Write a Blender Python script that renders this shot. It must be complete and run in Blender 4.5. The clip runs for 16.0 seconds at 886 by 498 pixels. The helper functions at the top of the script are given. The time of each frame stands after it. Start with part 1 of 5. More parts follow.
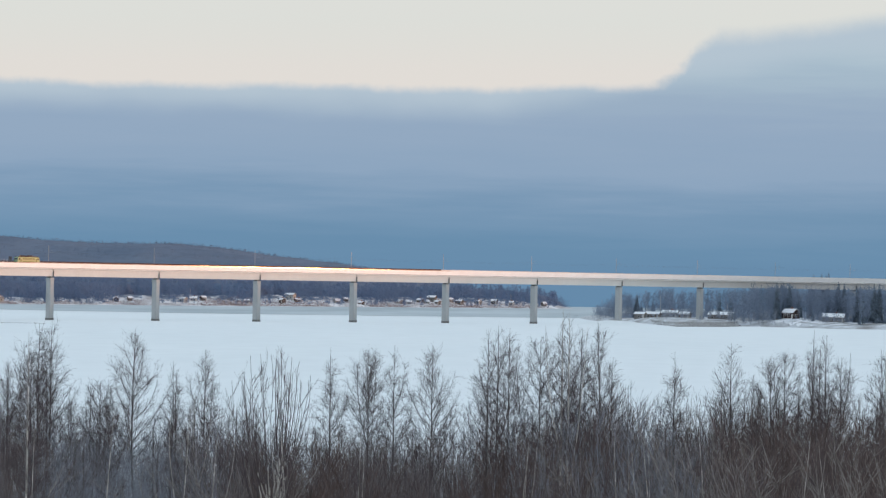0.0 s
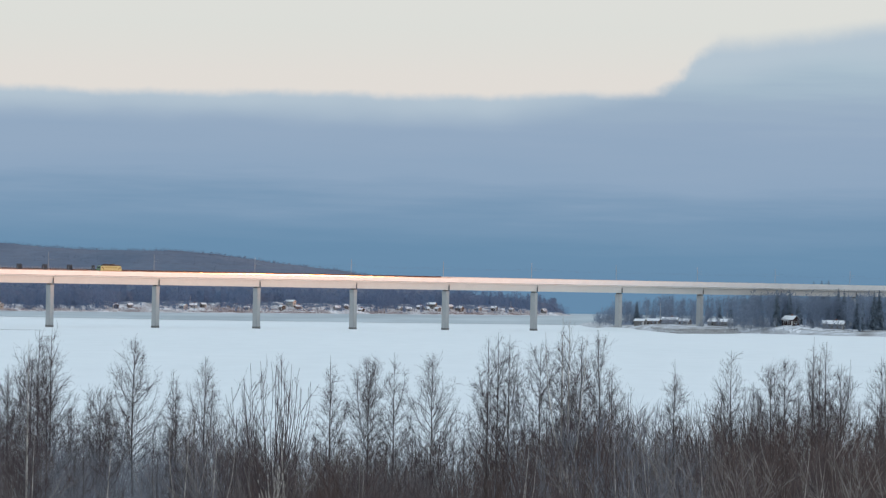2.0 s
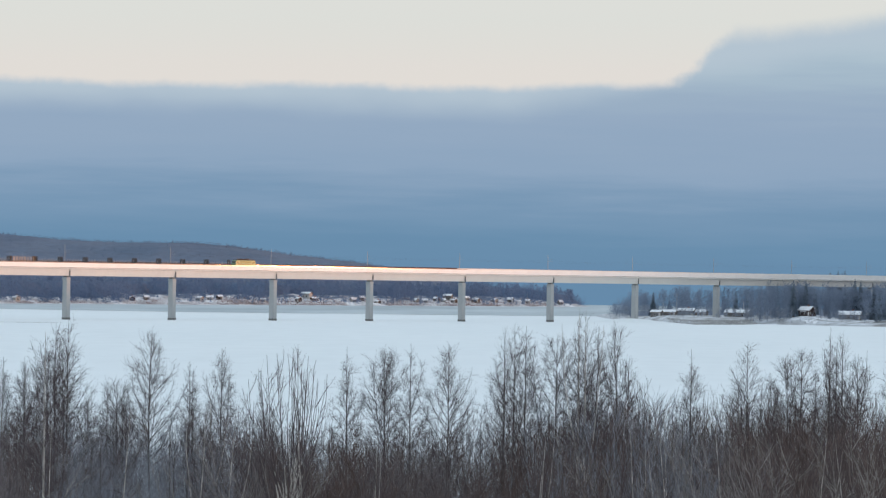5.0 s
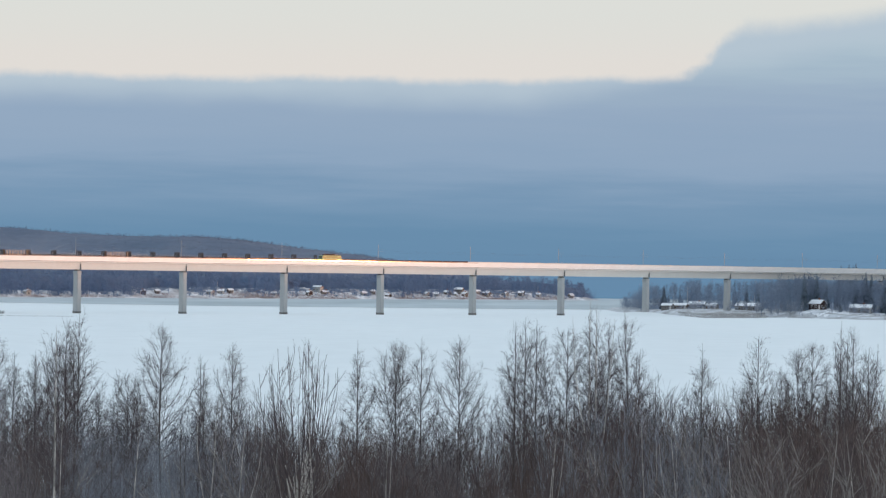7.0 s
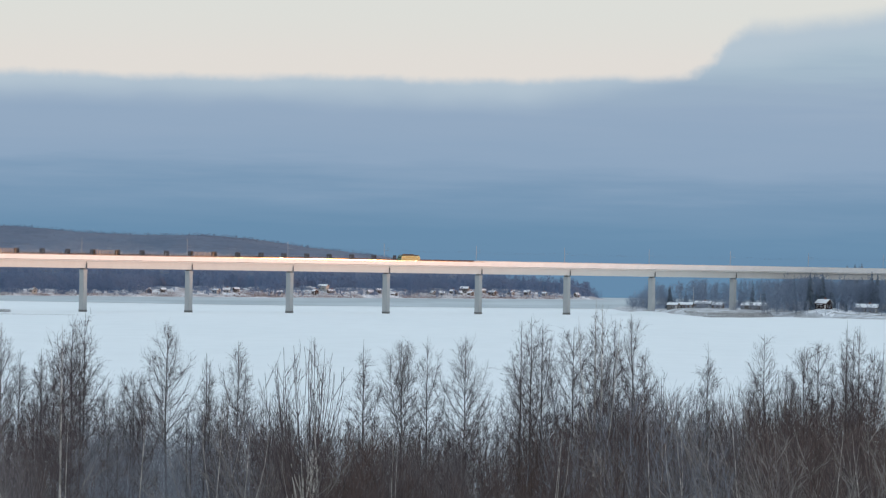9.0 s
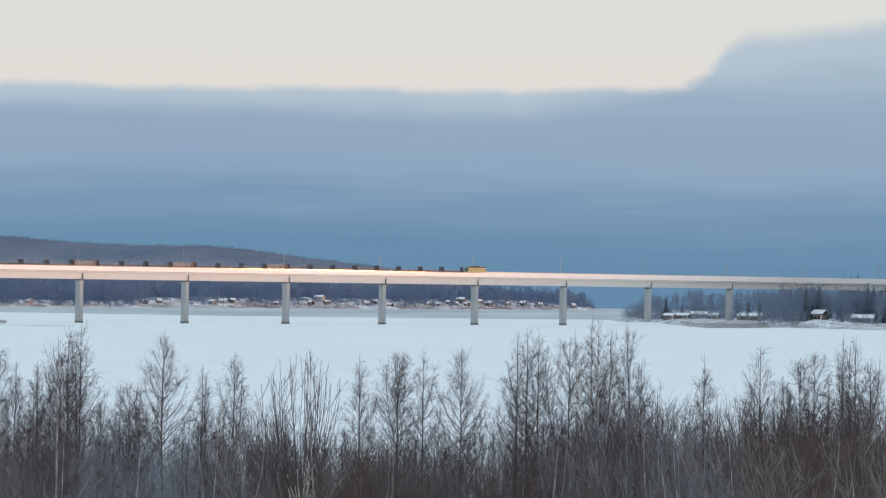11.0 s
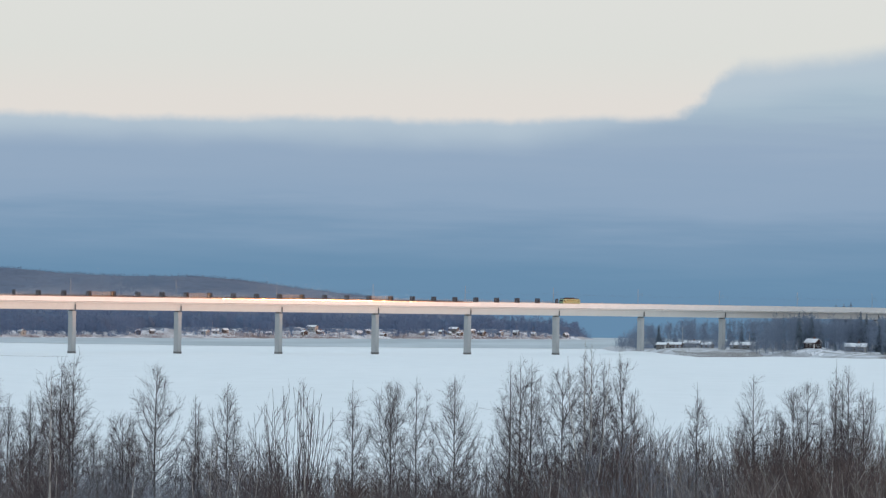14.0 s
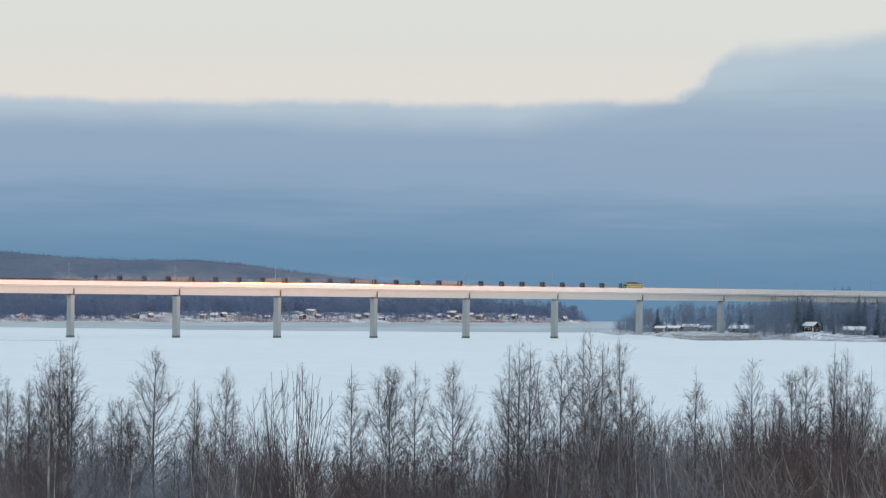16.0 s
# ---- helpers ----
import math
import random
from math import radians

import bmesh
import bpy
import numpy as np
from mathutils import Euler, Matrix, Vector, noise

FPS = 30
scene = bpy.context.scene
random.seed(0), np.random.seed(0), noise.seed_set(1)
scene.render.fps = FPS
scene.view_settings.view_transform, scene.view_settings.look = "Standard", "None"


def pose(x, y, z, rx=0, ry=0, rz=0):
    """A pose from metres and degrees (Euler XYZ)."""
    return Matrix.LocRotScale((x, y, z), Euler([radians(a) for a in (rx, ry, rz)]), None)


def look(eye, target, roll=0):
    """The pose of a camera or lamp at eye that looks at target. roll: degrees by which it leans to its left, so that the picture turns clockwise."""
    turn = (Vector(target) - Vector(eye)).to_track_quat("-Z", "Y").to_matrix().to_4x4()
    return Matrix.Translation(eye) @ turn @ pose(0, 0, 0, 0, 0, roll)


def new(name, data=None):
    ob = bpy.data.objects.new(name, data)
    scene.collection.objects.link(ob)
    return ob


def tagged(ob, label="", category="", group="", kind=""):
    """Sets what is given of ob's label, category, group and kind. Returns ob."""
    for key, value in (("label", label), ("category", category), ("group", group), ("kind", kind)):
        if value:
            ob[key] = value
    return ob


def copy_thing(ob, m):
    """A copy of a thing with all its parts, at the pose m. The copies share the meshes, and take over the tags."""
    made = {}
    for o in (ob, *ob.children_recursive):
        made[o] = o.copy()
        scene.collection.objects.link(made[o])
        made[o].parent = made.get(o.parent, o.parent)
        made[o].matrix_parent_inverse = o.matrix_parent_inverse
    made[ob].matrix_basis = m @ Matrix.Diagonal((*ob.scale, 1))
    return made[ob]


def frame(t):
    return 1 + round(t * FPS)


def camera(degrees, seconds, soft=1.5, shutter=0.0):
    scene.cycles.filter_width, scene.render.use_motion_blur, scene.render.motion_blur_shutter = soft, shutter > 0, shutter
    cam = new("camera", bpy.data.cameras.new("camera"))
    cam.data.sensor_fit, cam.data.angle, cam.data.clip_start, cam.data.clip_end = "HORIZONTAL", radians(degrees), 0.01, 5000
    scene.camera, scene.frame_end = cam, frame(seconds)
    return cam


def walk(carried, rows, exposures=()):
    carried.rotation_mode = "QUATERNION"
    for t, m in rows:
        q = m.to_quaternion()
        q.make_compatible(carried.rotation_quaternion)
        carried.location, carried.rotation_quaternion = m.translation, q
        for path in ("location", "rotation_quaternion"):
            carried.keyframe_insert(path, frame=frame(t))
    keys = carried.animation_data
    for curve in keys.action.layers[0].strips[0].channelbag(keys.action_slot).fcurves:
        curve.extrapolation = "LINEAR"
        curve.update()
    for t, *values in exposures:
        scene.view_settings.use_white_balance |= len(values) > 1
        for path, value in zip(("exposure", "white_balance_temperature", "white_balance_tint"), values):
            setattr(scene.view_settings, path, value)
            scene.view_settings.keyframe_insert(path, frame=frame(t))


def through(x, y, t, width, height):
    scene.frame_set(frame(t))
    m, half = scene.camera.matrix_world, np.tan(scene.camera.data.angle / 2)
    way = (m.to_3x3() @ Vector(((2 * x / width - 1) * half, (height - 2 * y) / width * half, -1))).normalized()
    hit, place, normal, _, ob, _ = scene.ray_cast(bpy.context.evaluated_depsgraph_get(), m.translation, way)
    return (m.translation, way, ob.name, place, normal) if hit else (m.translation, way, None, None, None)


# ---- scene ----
# ---------------------------------------------------------------- camera
EYE = (0.0, 0.0, 19.32)
cam = camera(13.0, 16.0, soft=1.3, shutter=0.22)


def turned(yaw, pitch, roll):
    return pose(*EYE, 0, 0, yaw) @ pose(0, 0, 0, 90 + pitch) @ pose(0, 0, 0, 0, 0, roll)


walk(cam, [(t, turned(a, b, c)) for t, a, b, c in (
    (0.0, -0.063, 0.502, 0.979), (0.5, 0.026, 0.527, 0.989), (1.0, 0.087, 0.580, 1.005), (1.5, -0.033, 0.595, 0.996),
    (2.0, -0.062, 0.604, 0.980), (2.5, -0.052, 0.602, 0.941), (3.0, -0.028, 0.569, 1.001), (3.5, 0.000, 0.575, 0.920),
    (4.0, 0.024, 0.552, 0.857), (4.5, 0.083, 0.494, 0.795), (5.0, 0.175, 0.476, 0.835), (7.5, 0.376, 0.369, 0.813),
    (8.0, 0.427, 0.373, 0.847), (8.5, 0.427, 0.353, 0.873), (11.0, 0.364, 0.522, 0.850), (11.5, 0.197, 0.584, 0.786),
    (12.0, 0.075, 0.656, 0.745), (12.5, 0.046, 0.651, 0.772), (13.0, 0.191, 0.836, 0.750), (13.5, 0.265, 0.979, 0.773),
    (14.0, 0.263, 0.961, 0.723), (14.5, 0.244, 0.914, 0.745), (15.0, 0.248, 0.849, 0.722), (15.5, 0.223, 0.787, 0.668),
    (16.0, 0.238, 0.722, 0.655))])

# ---------------------------------------------------------------- sky and sun
SUN_WAY = Vector((0.994, -0.105, 0.040)).normalized()   # towards the low winter sun, far off to the side


def make_world():
    world = bpy.data.worlds.new("winter_sky")
    scene.world = world
    world.use_nodes = True
    nt = world.node_tree
    nt.nodes.clear()
    N, L = nt.nodes.new, nt.links.new

    def math_node(op, a, b=None, c=None):
        n = N("ShaderNodeMath")
        n.operation = op
        for i, v in enumerate((a, b, c)):
            if v is None:
                continue
            if isinstance(v, (int, float)):
                n.inputs[i].default_value = v
            else:
                L(v, n.inputs[i])
        return n.outputs[0]

    def smooth(v, lo, hi, a=0.0, b=1.0):
        n = N("ShaderNodeMapRange")
        n.interpolation_type = "SMOOTHSTEP"
        L(v, n.inputs["Value"])
        for k, x in (("From Min", lo), ("From Max", hi), ("To Min", a), ("To Max", b)):
            n.inputs[k].default_value = x
        return n.outputs["Result"]

    def mix(f, a, b, blend="MIX"):
        n = N("ShaderNodeMix")
        n.data_type, n.blend_type = "RGBA", blend
        if isinstance(f, float):
            n.inputs[0].default_value = f
        else:
            L(f, n.inputs[0])
        for i, v in ((6, a), (7, b)):
            if isinstance(v, tuple):
                n.inputs[i].default_value = (*v, 1)
            else:
                L(v, n.inputs[i])
        return n.outputs[2]

    def ramp(v, stops):
        n = N("ShaderNodeValToRGB")
        el = n.color_ramp.elements
        while len(el) < len(stops):
            el.new(0.5)
        for e, (p, c) in zip(el, stops):
            e.position, e.color = p, (*c, 1)
        L(v, n.inputs[0])
        return n.outputs[0]

    way = N("ShaderNodeTexCoord").outputs["Generated"]
    xyz = N("ShaderNodeSeparateXYZ")
    L(way, xyz.inputs[0])
    elev = math_node("MULTIPLY", math_node("ARCSINE", xyz.outputs[2]), 57.2958)
    azim = math_node("MULTIPLY", math_node("ARCTAN2", xyz.outputs[0], xyz.outputs[1]), 57.2958)
    at = N("ShaderNodeCombineXYZ")
    L(azim, at.inputs[0])
    L(elev, at.inputs[1])

    def cloud_noise(sx, sy, detail, rough=0.55, shift=0.0):
        m = N("ShaderNodeMapping")
        m.inputs["Scale"].default_value = (sx, sy, 1)
        m.inputs["Location"].default_value = (shift, shift * 0.7, 0)
        L(at.outputs[0], m.inputs[0])
        n = N("ShaderNodeTexNoise")
        n.inputs["Scale"].default_value = 1.0
        n.inputs["Detail"].default_value = detail
        n.inputs["Roughness"].default_value = rough
        L(m.outputs[0], n.inputs["Vector"])
        return math_node("SUBTRACT", n.outputs["Fac"], 0.5)

    # the upper edge of the cloud bank, by compass direction
    wobble = math_node("ADD", azim, math_node("MULTIPLY", cloud_noise(1.6, 1.5, 4.0, 0.55, 9.0), 0.75))
    edge = math_node("ADD", smooth(wobble, 3.05, 4.15, 2.88, 3.66), smooth(azim, 3.9, 8.0, 0.0, 0.34))
    edge = math_node("ADD", edge, smooth(azim, 0.6, 3.0, 0.0, 0.09))
    edge = math_node("ADD", edge, math_node("MULTIPLY", cloud_noise(0.55, 0.3, 2.0), 0.22))
    edge = math_node("ADD", edge, math_node("MULTIPLY", cloud_noise(1.7, 2.2, 4.0, 0.55, 3.0), 0.12))
    edge = math_node("ADD", edge, math_node("MULTIPLY", cloud_noise(5.0, 4.0, 3.0, 0.6, 17.0), 0.07))
    depth = math_node("MULTIPLY", math_node("SUBTRACT", edge, elev), smooth(azim, 1.6, 4.4, 1.0, 0.45))
    streak = cloud_noise(0.16, 2.0, 4.0, 0.55, 5.0)
    fine_streak = cloud_noise(0.55, 7.0, 3.0, 0.6, 11.0)
    bank_elev = math_node("ADD", math_node("ADD", elev, math_node("MULTIPLY", streak, 1.15)), math_node("MULTIPLY", fine_streak, 0.30))
    bank = ramp(math_node("DIVIDE", bank_elev, 4.6), (
        (0.00, (0.133, 0.255, 0.400)), (0.12, (0.143, 0.270, 0.416)), (0.25, (0.186, 0.308, 0.455)), (0.36, (0.268, 0.378, 0.520)),
        (0.52, (0.298, 0.400, 0.535)), (0.60, (0.325, 0.428, 0.55)), (0.74, (0.41, 0.525, 0.61)), (0.90, (0.48, 0.60, 0.66))))
    # the pale upper part of the bank follows a calmer line than its edge
    calm = math_node("ADD", smooth(azim, 0.5, 6.5, 2.88, 3.75), math_node("MULTIPLY", cloud_noise(0.5, 0.9, 3.0, 0.55, 23.0), 0.35))
    rim = mix(smooth(math_node("SUBTRACT", calm, elev), 0.0, 0.55), (0.455, 0.55, 0.635), bank)
    clear = ramp(math_node("DIVIDE", elev, 90.0), (
        (0.000, (0.75, 0.712, 0.668)), (0.034, (0.755, 0.716, 0.675)), (0.042, (0.715, 0.725, 0.69)), (0.060, (0.73, 0.74, 0.715)),
        (0.20, (0.77, 0.88, 0.95)), (0.50, (0.71, 0.84, 0.98)), (1.0, (0.65, 0.81, 0.98))))
    picture = mix(smooth(depth, -0.06, 0.11), clear, rim)
    below = smooth(elev, -0.9, -0.3)
    picture = mix(below, (0.45, 0.55, 0.62), picture)
    # the brighter, warmer sky low over the place where the sun stands
    off = math_node("DIVIDE", math_node("SUBTRACT", azim, math.degrees(math.atan2(SUN_WAY.x, SUN_WAY.y))), 34.0)
    high = math_node("DIVIDE", elev, 10.0)
    near = math_node("EXPONENT", math_node("MULTIPLY", math_node("ADD", math_node("MULTIPLY", off, off), math_node("MULTIPLY", high, high)), -1.0))
    picture = mix(near, picture, (2.4, 1.85, 1.4))
    sky = N("ShaderNodeTexSky")
    sky.sky_type = "NISHITA"
    sky.sun_disc = False
    sky.sun_elevation, sky.sun_rotation = math.asin(SUN_WAY.z), math.atan2(SUN_WAY.x, SUN_WAY.y)
    low = N("ShaderNodeBackground")
    L(sky.outputs[0], low.inputs[0])
    low.inputs[1].default_value = 0.05
    cloud = N("ShaderNodeBackground")
    L(picture, cloud.inputs[0])
    cloud.inputs[1].default_value = 1.0
    both = N("ShaderNodeMixShader")
    L(smooth(elev, 8.0, 60.0, 0.0, 0.12), both.inputs[0])
    L(cloud.outputs[0], both.inputs[1])
    L(low.outputs[0], both.inputs[2])
    out = N("ShaderNodeOutputWorld")
    L(both.outputs[0], out.inputs[0])


make_world()
sun = new("sun", bpy.data.lights.new("sun", "SUN"))
sun.data.energy, sun.data.angle, sun.data.color = 2.0, radians(0.6), (1.0, 0.39, 0.13)
sun.matrix_world = look(SUN_WAY * 100, (0, 0, 0))
scene.view_settings.exposure = 0.0

# ---------------------------------------------------------------- materials


def surface(name, colour, rough=0.8, metal=0.0, other=None, scale=1.0, fine=8.0, amount=0.5, vary=0.12, bump=0.0, random_by=None,
            spread=0.0, stretch=(1, 1, 1), spec=0.4, through=0.0):
    """Two scales of noise between two colours, small changes of value, a fine relief, and a spread from piece to piece."""
    m = bpy.data.materials.new(name)
    m.use_nodes = True
    nt = m.node_tree
    N, L = nt.nodes.new, nt.links.new
    b = nt.nodes["Principled BSDF"]
    b.inputs["Roughness"].default_value, b.inputs["Metallic"].default_value = rough, metal
    b.inputs["Specular IOR Level"].default_value = spec
    tc = N("ShaderNodeTexCoord")
    mp = N("ShaderNodeMapping")
    mp.inputs["Scale"].default_value = stretch
    L(tc.outputs["Object"], mp.inputs[0])
    big, small = N("ShaderNodeTexNoise"), N("ShaderNodeTexNoise")
    for n, s, d in ((big, scale, 4.0), (small, fine, 3.0)):
        n.inputs["Scale"].default_value, n.inputs["Detail"].default_value = s, d
        L(mp.outputs[0], n.inputs["Vector"])
    cr = N("ShaderNodeMapRange")
    L(big.outputs["Fac"], cr.inputs["Value"])
    cr.inputs["From Min"].default_value, cr.inputs["From Max"].default_value = 0.36, 0.66
    cr.inputs["To Max"].default_value = amount
    mx = N("ShaderNodeMix")
    mx.data_type = "RGBA"
    L(cr.outputs[0], mx.inputs[0])
    mx.inputs[6].default_value = (*colour, 1)
    mx.inputs[7].default_value = (*(other or [c * 0.75 for c in colour]), 1)
    hsv = N("ShaderNodeHueSaturation")
    L(mx.outputs[2], hsv.inputs["Color"])
    val = N("ShaderNodeMapRange")
    L(small.outputs["Fac"], val.inputs["Value"])
    val.inputs["From Min"].default_value, val.inputs["From Max"].default_value = 0.3, 0.7
    val.inputs["To Min"].default_value, val.inputs["To Max"].default_value = 1 - vary, 1 + vary
    last = val.outputs[0]
    if random_by:
        if random_by == "island":
            rnd = N("ShaderNodeNewGeometry").outputs["Random Per Island"]
        else:
            rnd = N("ShaderNodeObjectInfo").outputs["Random"]
        mr = N("ShaderNodeMapRange")
        L(rnd, mr.inputs["Value"])
        mr.inputs["To Min"].default_value, mr.inputs["To Max"].default_value = 1 - spread, 1 + spread
        mu = N("ShaderNodeMath")
        mu.operation = "MULTIPLY"
        L(mr.outputs[0], mu.inputs[0])
        L(last, mu.inputs[1])
        last = mu.outputs[0]
    L(last, hsv.inputs["Value"])
    L(hsv.outputs[0], b.inputs["Base Color"])
    if through:
        tr, both = N("ShaderNodeBsdfTranslucent"), N("ShaderNodeMixShader")
        L(hsv.outputs[0], tr.inputs["Color"])
        both.inputs[0].default_value = through
        L(b.outputs[0], both.inputs[1])
        L(tr.outputs[0], both.inputs[2])
        L(both.outputs[0], nt.nodes["Material Output"].inputs[0])
    if bump:
        bp = N("ShaderNodeBump")
        bp.inputs["Strength"].default_value = bump
        bp.inputs["Distance"].default_value = 0.3 / fine
        L(small.outputs["Fac"], bp.inputs["Height"])
        L(bp.outputs[0], b.inputs["Normal"])
    return m


SNOW_ICE = surface("snow_on_ice", (0.805, 0.85, 0.865), 0.75, other=(0.745, 0.80, 0.82), scale=0.012, fine=0.11, amount=0.28, vary=0.018, stretch=(1, 0.35, 1), spec=0.2)
GREY_ICE = surface("bare_grey_ice", (0.30, 0.37, 0.41), 0.55, other=(0.50, 0.57, 0.61), scale=0.02, fine=0.15, amount=0.7, vary=0.08, stretch=(0.5, 0.15, 1))
SNOW = surface("snow", (0.82, 0.84, 0.87), 0.8, other=(0.70, 0.72, 0.74), scale=0.05, fine=0.8, amount=0.5, vary=0.05, bump=0.2, spec=0.2)
BANK = surface("snowy_scrub_ground", (0.66, 0.69, 0.73), 0.9, other=(0.20, 0.19, 0.18), scale=0.11, fine=1.3, amount=0.85, vary=0.2, bump=0.3, spec=0.2)
FAR_BANK = surface("snowy_far_bank_with_scrub", (0.74, 0.755, 0.78), 0.9, other=(0.24, 0.215, 0.225), scale=0.055, fine=0.5, amount=0.75, vary=0.12, spec=0.2)
# floor colour carries the blue haze of the distance
HILL = surface("hazy_blue_forest_floor", (0.17, 0.21, 0.28), 0.95, other=(0.15, 0.18, 0.23), scale=0.02, fine=0.2, amount=0.8, vary=0.25, spec=0.1)
CONCRETE = surface("pale_concrete", (0.68, 0.665, 0.63), 0.8, other=(0.61, 0.60, 0.57), scale=0.12, fine=1.5, amount=0.6, vary=0.05, bump=0.1)
PIER = surface("weathered_pier_concrete", (0.405, 0.415, 0.42), 0.85, other=(0.32, 0.333, 0.34), scale=0.25, fine=2.0, amount=0.7, vary=0.07, bump=0.15, stretch=(1, 1, 0.35))
DARK_CONCRETE = surface("wet_dark_concrete", (0.16, 0.16, 0.155), 0.7, scale=0.5, fine=3.0, vary=0.1, bump=0.15)
BARRIER = surface("galvanised_barrier", (0.81, 0.81, 0.80), 0.42, 0.0, other=(0.75, 0.75, 0.74), scale=0.08, fine=1.1, amount=0.6, vary=0.06, random_by="object", spread=0.03)
TOP_RAIL = surface("polished_cap_strip", (0.24, 0.12, 0.09), 0.06, 0.0, other=(0.32, 0.18, 0.14), scale=0.15, fine=0.35, amount=0.6, vary=0.06, bump=0.036, spec=0.13)
BARRIER_BROWN = surface("dark_red_brown_steel", (0.085, 0.038, 0.030), 0.75, scale=0.4, fine=4.0, vary=0.15)
STEEL = surface("grey_steel", (0.30, 0.31, 0.32), 0.45, 0.8, scale=1.5, fine=10.0, vary=0.08)
MAST = surface("galvanised_mast", (0.38, 0.395, 0.42), 0.6, 0.1, scale=1.0, fine=8.0, vary=0.08)
WIRE = surface("dull_copper_wire", (0.10, 0.09, 0.085), 0.6, 0.5)
BALLAST = surface("ballast", (0.17, 0.155, 0.145), 0.95, scale=0.5, fine=12.0, vary=0.3, bump=0.5)
LOCO_YELLOW = surface("loco_yellow_paint", (0.235, 0.37, 0.215), 0.4, other=(0.185, 0.30, 0.17), scale=0.6, fine=6.0, amount=0.5, vary=0.06)
LOCO_GREEN = surface("loco_green_paint", (0.085, 0.17, 0.065), 0.35, other=(0.065, 0.13, 0.05), scale=0.6, fine=6.0, amount=0.5, vary=0.06)
LOCO_DARK = surface("loco_dark_underframe", (0.035, 0.033, 0.032), 0.6, scale=1.0, fine=8.0, vary=0.15)
WAGON = surface("wagon_red_brown_paint", (0.14, 0.06, 0.045), 0.65, other=(0.08, 0.05, 0.04), scale=0.5, fine=5.0, amount=0.7, vary=0.15)
STAKE = surface("orange_brown_stake_paint", (0.62, 0.46, 0.33), 0.6, other=(0.50, 0.34, 0.24), scale=1.0, fine=6.0, amount=0.6, vary=0.12)
BULK_DARK = surface("dark_end_wall_paint", (0.105, 0.112, 0.135), 0.8, other=(0.145, 0.125, 0.125), scale=0.8, fine=6.0, amount=0.6, vary=0.2)
BULK_ORANGE = surface("orange_brown_end_wall_paint", (0.20, 0.115, 0.075), 0.75, other=(0.12, 0.08, 0.06), scale=0.8, fine=6.0, amount=0.6, vary=0.2)
GLASS = surface("dark_window_glass", (0.02, 0.025, 0.03), 0.08, spec=0.6)
BIRCH = surface("birch_bark", (0.13, 0.11, 0.104), 0.85, other=(0.045, 0.037, 0.036), scale=1.6, fine=9.0, amount=0.85, vary=0.2, bump=0.2, stretch=(1, 1, 0.5))
TWIG = surface("dark_birch_twigs", (0.078, 0.061, 0.063), 0.85, other=(0.128, 0.102, 0.105), scale=0.6, fine=5.0, amount=0.6, vary=0.2, random_by="island", spread=0.35)
BRUSH_BROWN = surface("brown_bare_brush", (0.115, 0.097, 0.099), 0.9, other=(0.195, 0.172, 0.178), scale=0.12, fine=1.5, amount=0.8, vary=0.2, random_by="island", spread=0.7)
BRUSH_RED = surface("reddish_bare_brush", (0.095, 0.065, 0.057), 0.9, other=(0.140, 0.108, 0.101), scale=0.12, fine=1.5, amount=0.7, vary=0.2, random_by="island", spread=0.5)
BRUSH_FROST = surface("frosted_bare_brush", (0.250, 0.266, 0.305), 0.9, other=(0.150, 0.149, 0.160), scale=0.12, fine=1.5, amount=0.8, vary=0.2, random_by="island", spread=0.4)
# frost tone plus a blue haze put into the needle colour
NEEDLE = surface("frosted_hazy_needles", (0.165, 0.215, 0.275), 0.9, other=(0.235, 0.285, 0.345), scale=0.25, fine=1.5, amount=0.6, vary=0.2, random_by="island", spread=0.25, through=0.3)
# distance haze is put into the blue of these two wood colours
FAR_WOOD = surface("hazy_blue_woodland", (0.138, 0.210, 0.335), 0.95, other=(0.170, 0.245, 0.380), scale=0.03, fine=0.3, amount=0.7, vary=0.1, random_by="island", spread=0.07, through=0.45)
HILL_WOOD = surface("hazy_blue_hill_wood", (0.120, 0.172, 0.262), 0.95, other=(0.172, 0.224, 0.315), scale=0.010, fine=0.1, amount=0.7, vary=0.08, random_by="island", spread=0.06, through=0.25, stretch=(1, 0.3, 1))
SHORE_FROST = surface("rime_covered_bushes", (0.34, 0.375, 0.44), 0.95, other=(0.25, 0.275, 0.325), scale=0.08, fine=0.8, amount=0.8, vary=0.2, random_by="island", spread=0.3, through=0.3)
# frosted twigs, the colour also shifted towards hazy blue
SHORE_TWIG = surface("frosted_hazy_birch_crowns", (0.205, 0.253, 0.335), 0.95, other=(0.258, 0.312, 0.40), scale=0.05, fine=0.6, amount=0.7, vary=0.15, random_by="island", spread=0.18, through=0.4)
REED = surface("pale_winter_reeds", (0.43, 0.43, 0.435), 0.95, other=(0.345, 0.34, 0.34), scale=0.08, fine=1.0, amount=0.7, vary=0.15, random_by="island", spread=0.3)
RED_WOOD = surface("dark_red_boards", (0.042, 0.022, 0.022), 0.8, scale=0.6, fine=5.0, vary=0.12, stretch=(4, 4, 0.4))
GREY_WOOD = surface("grey_boards", (0.165, 0.155, 0.15), 0.85, scale=0.6, fine=5.0, vary=0.12, stretch=(4, 4, 0.4))
BROWN_WOOD = surface("brown_boards", (0.13, 0.085, 0.06), 0.85, scale=0.6, fine=5.0, vary=0.12, stretch=(4, 4, 0.4))
WHITE_WOOD = surface("white_boards", (0.60, 0.575, 0.55), 0.75, scale=0.6, fine=5.0, vary=0.06, stretch=(4, 4, 0.4))
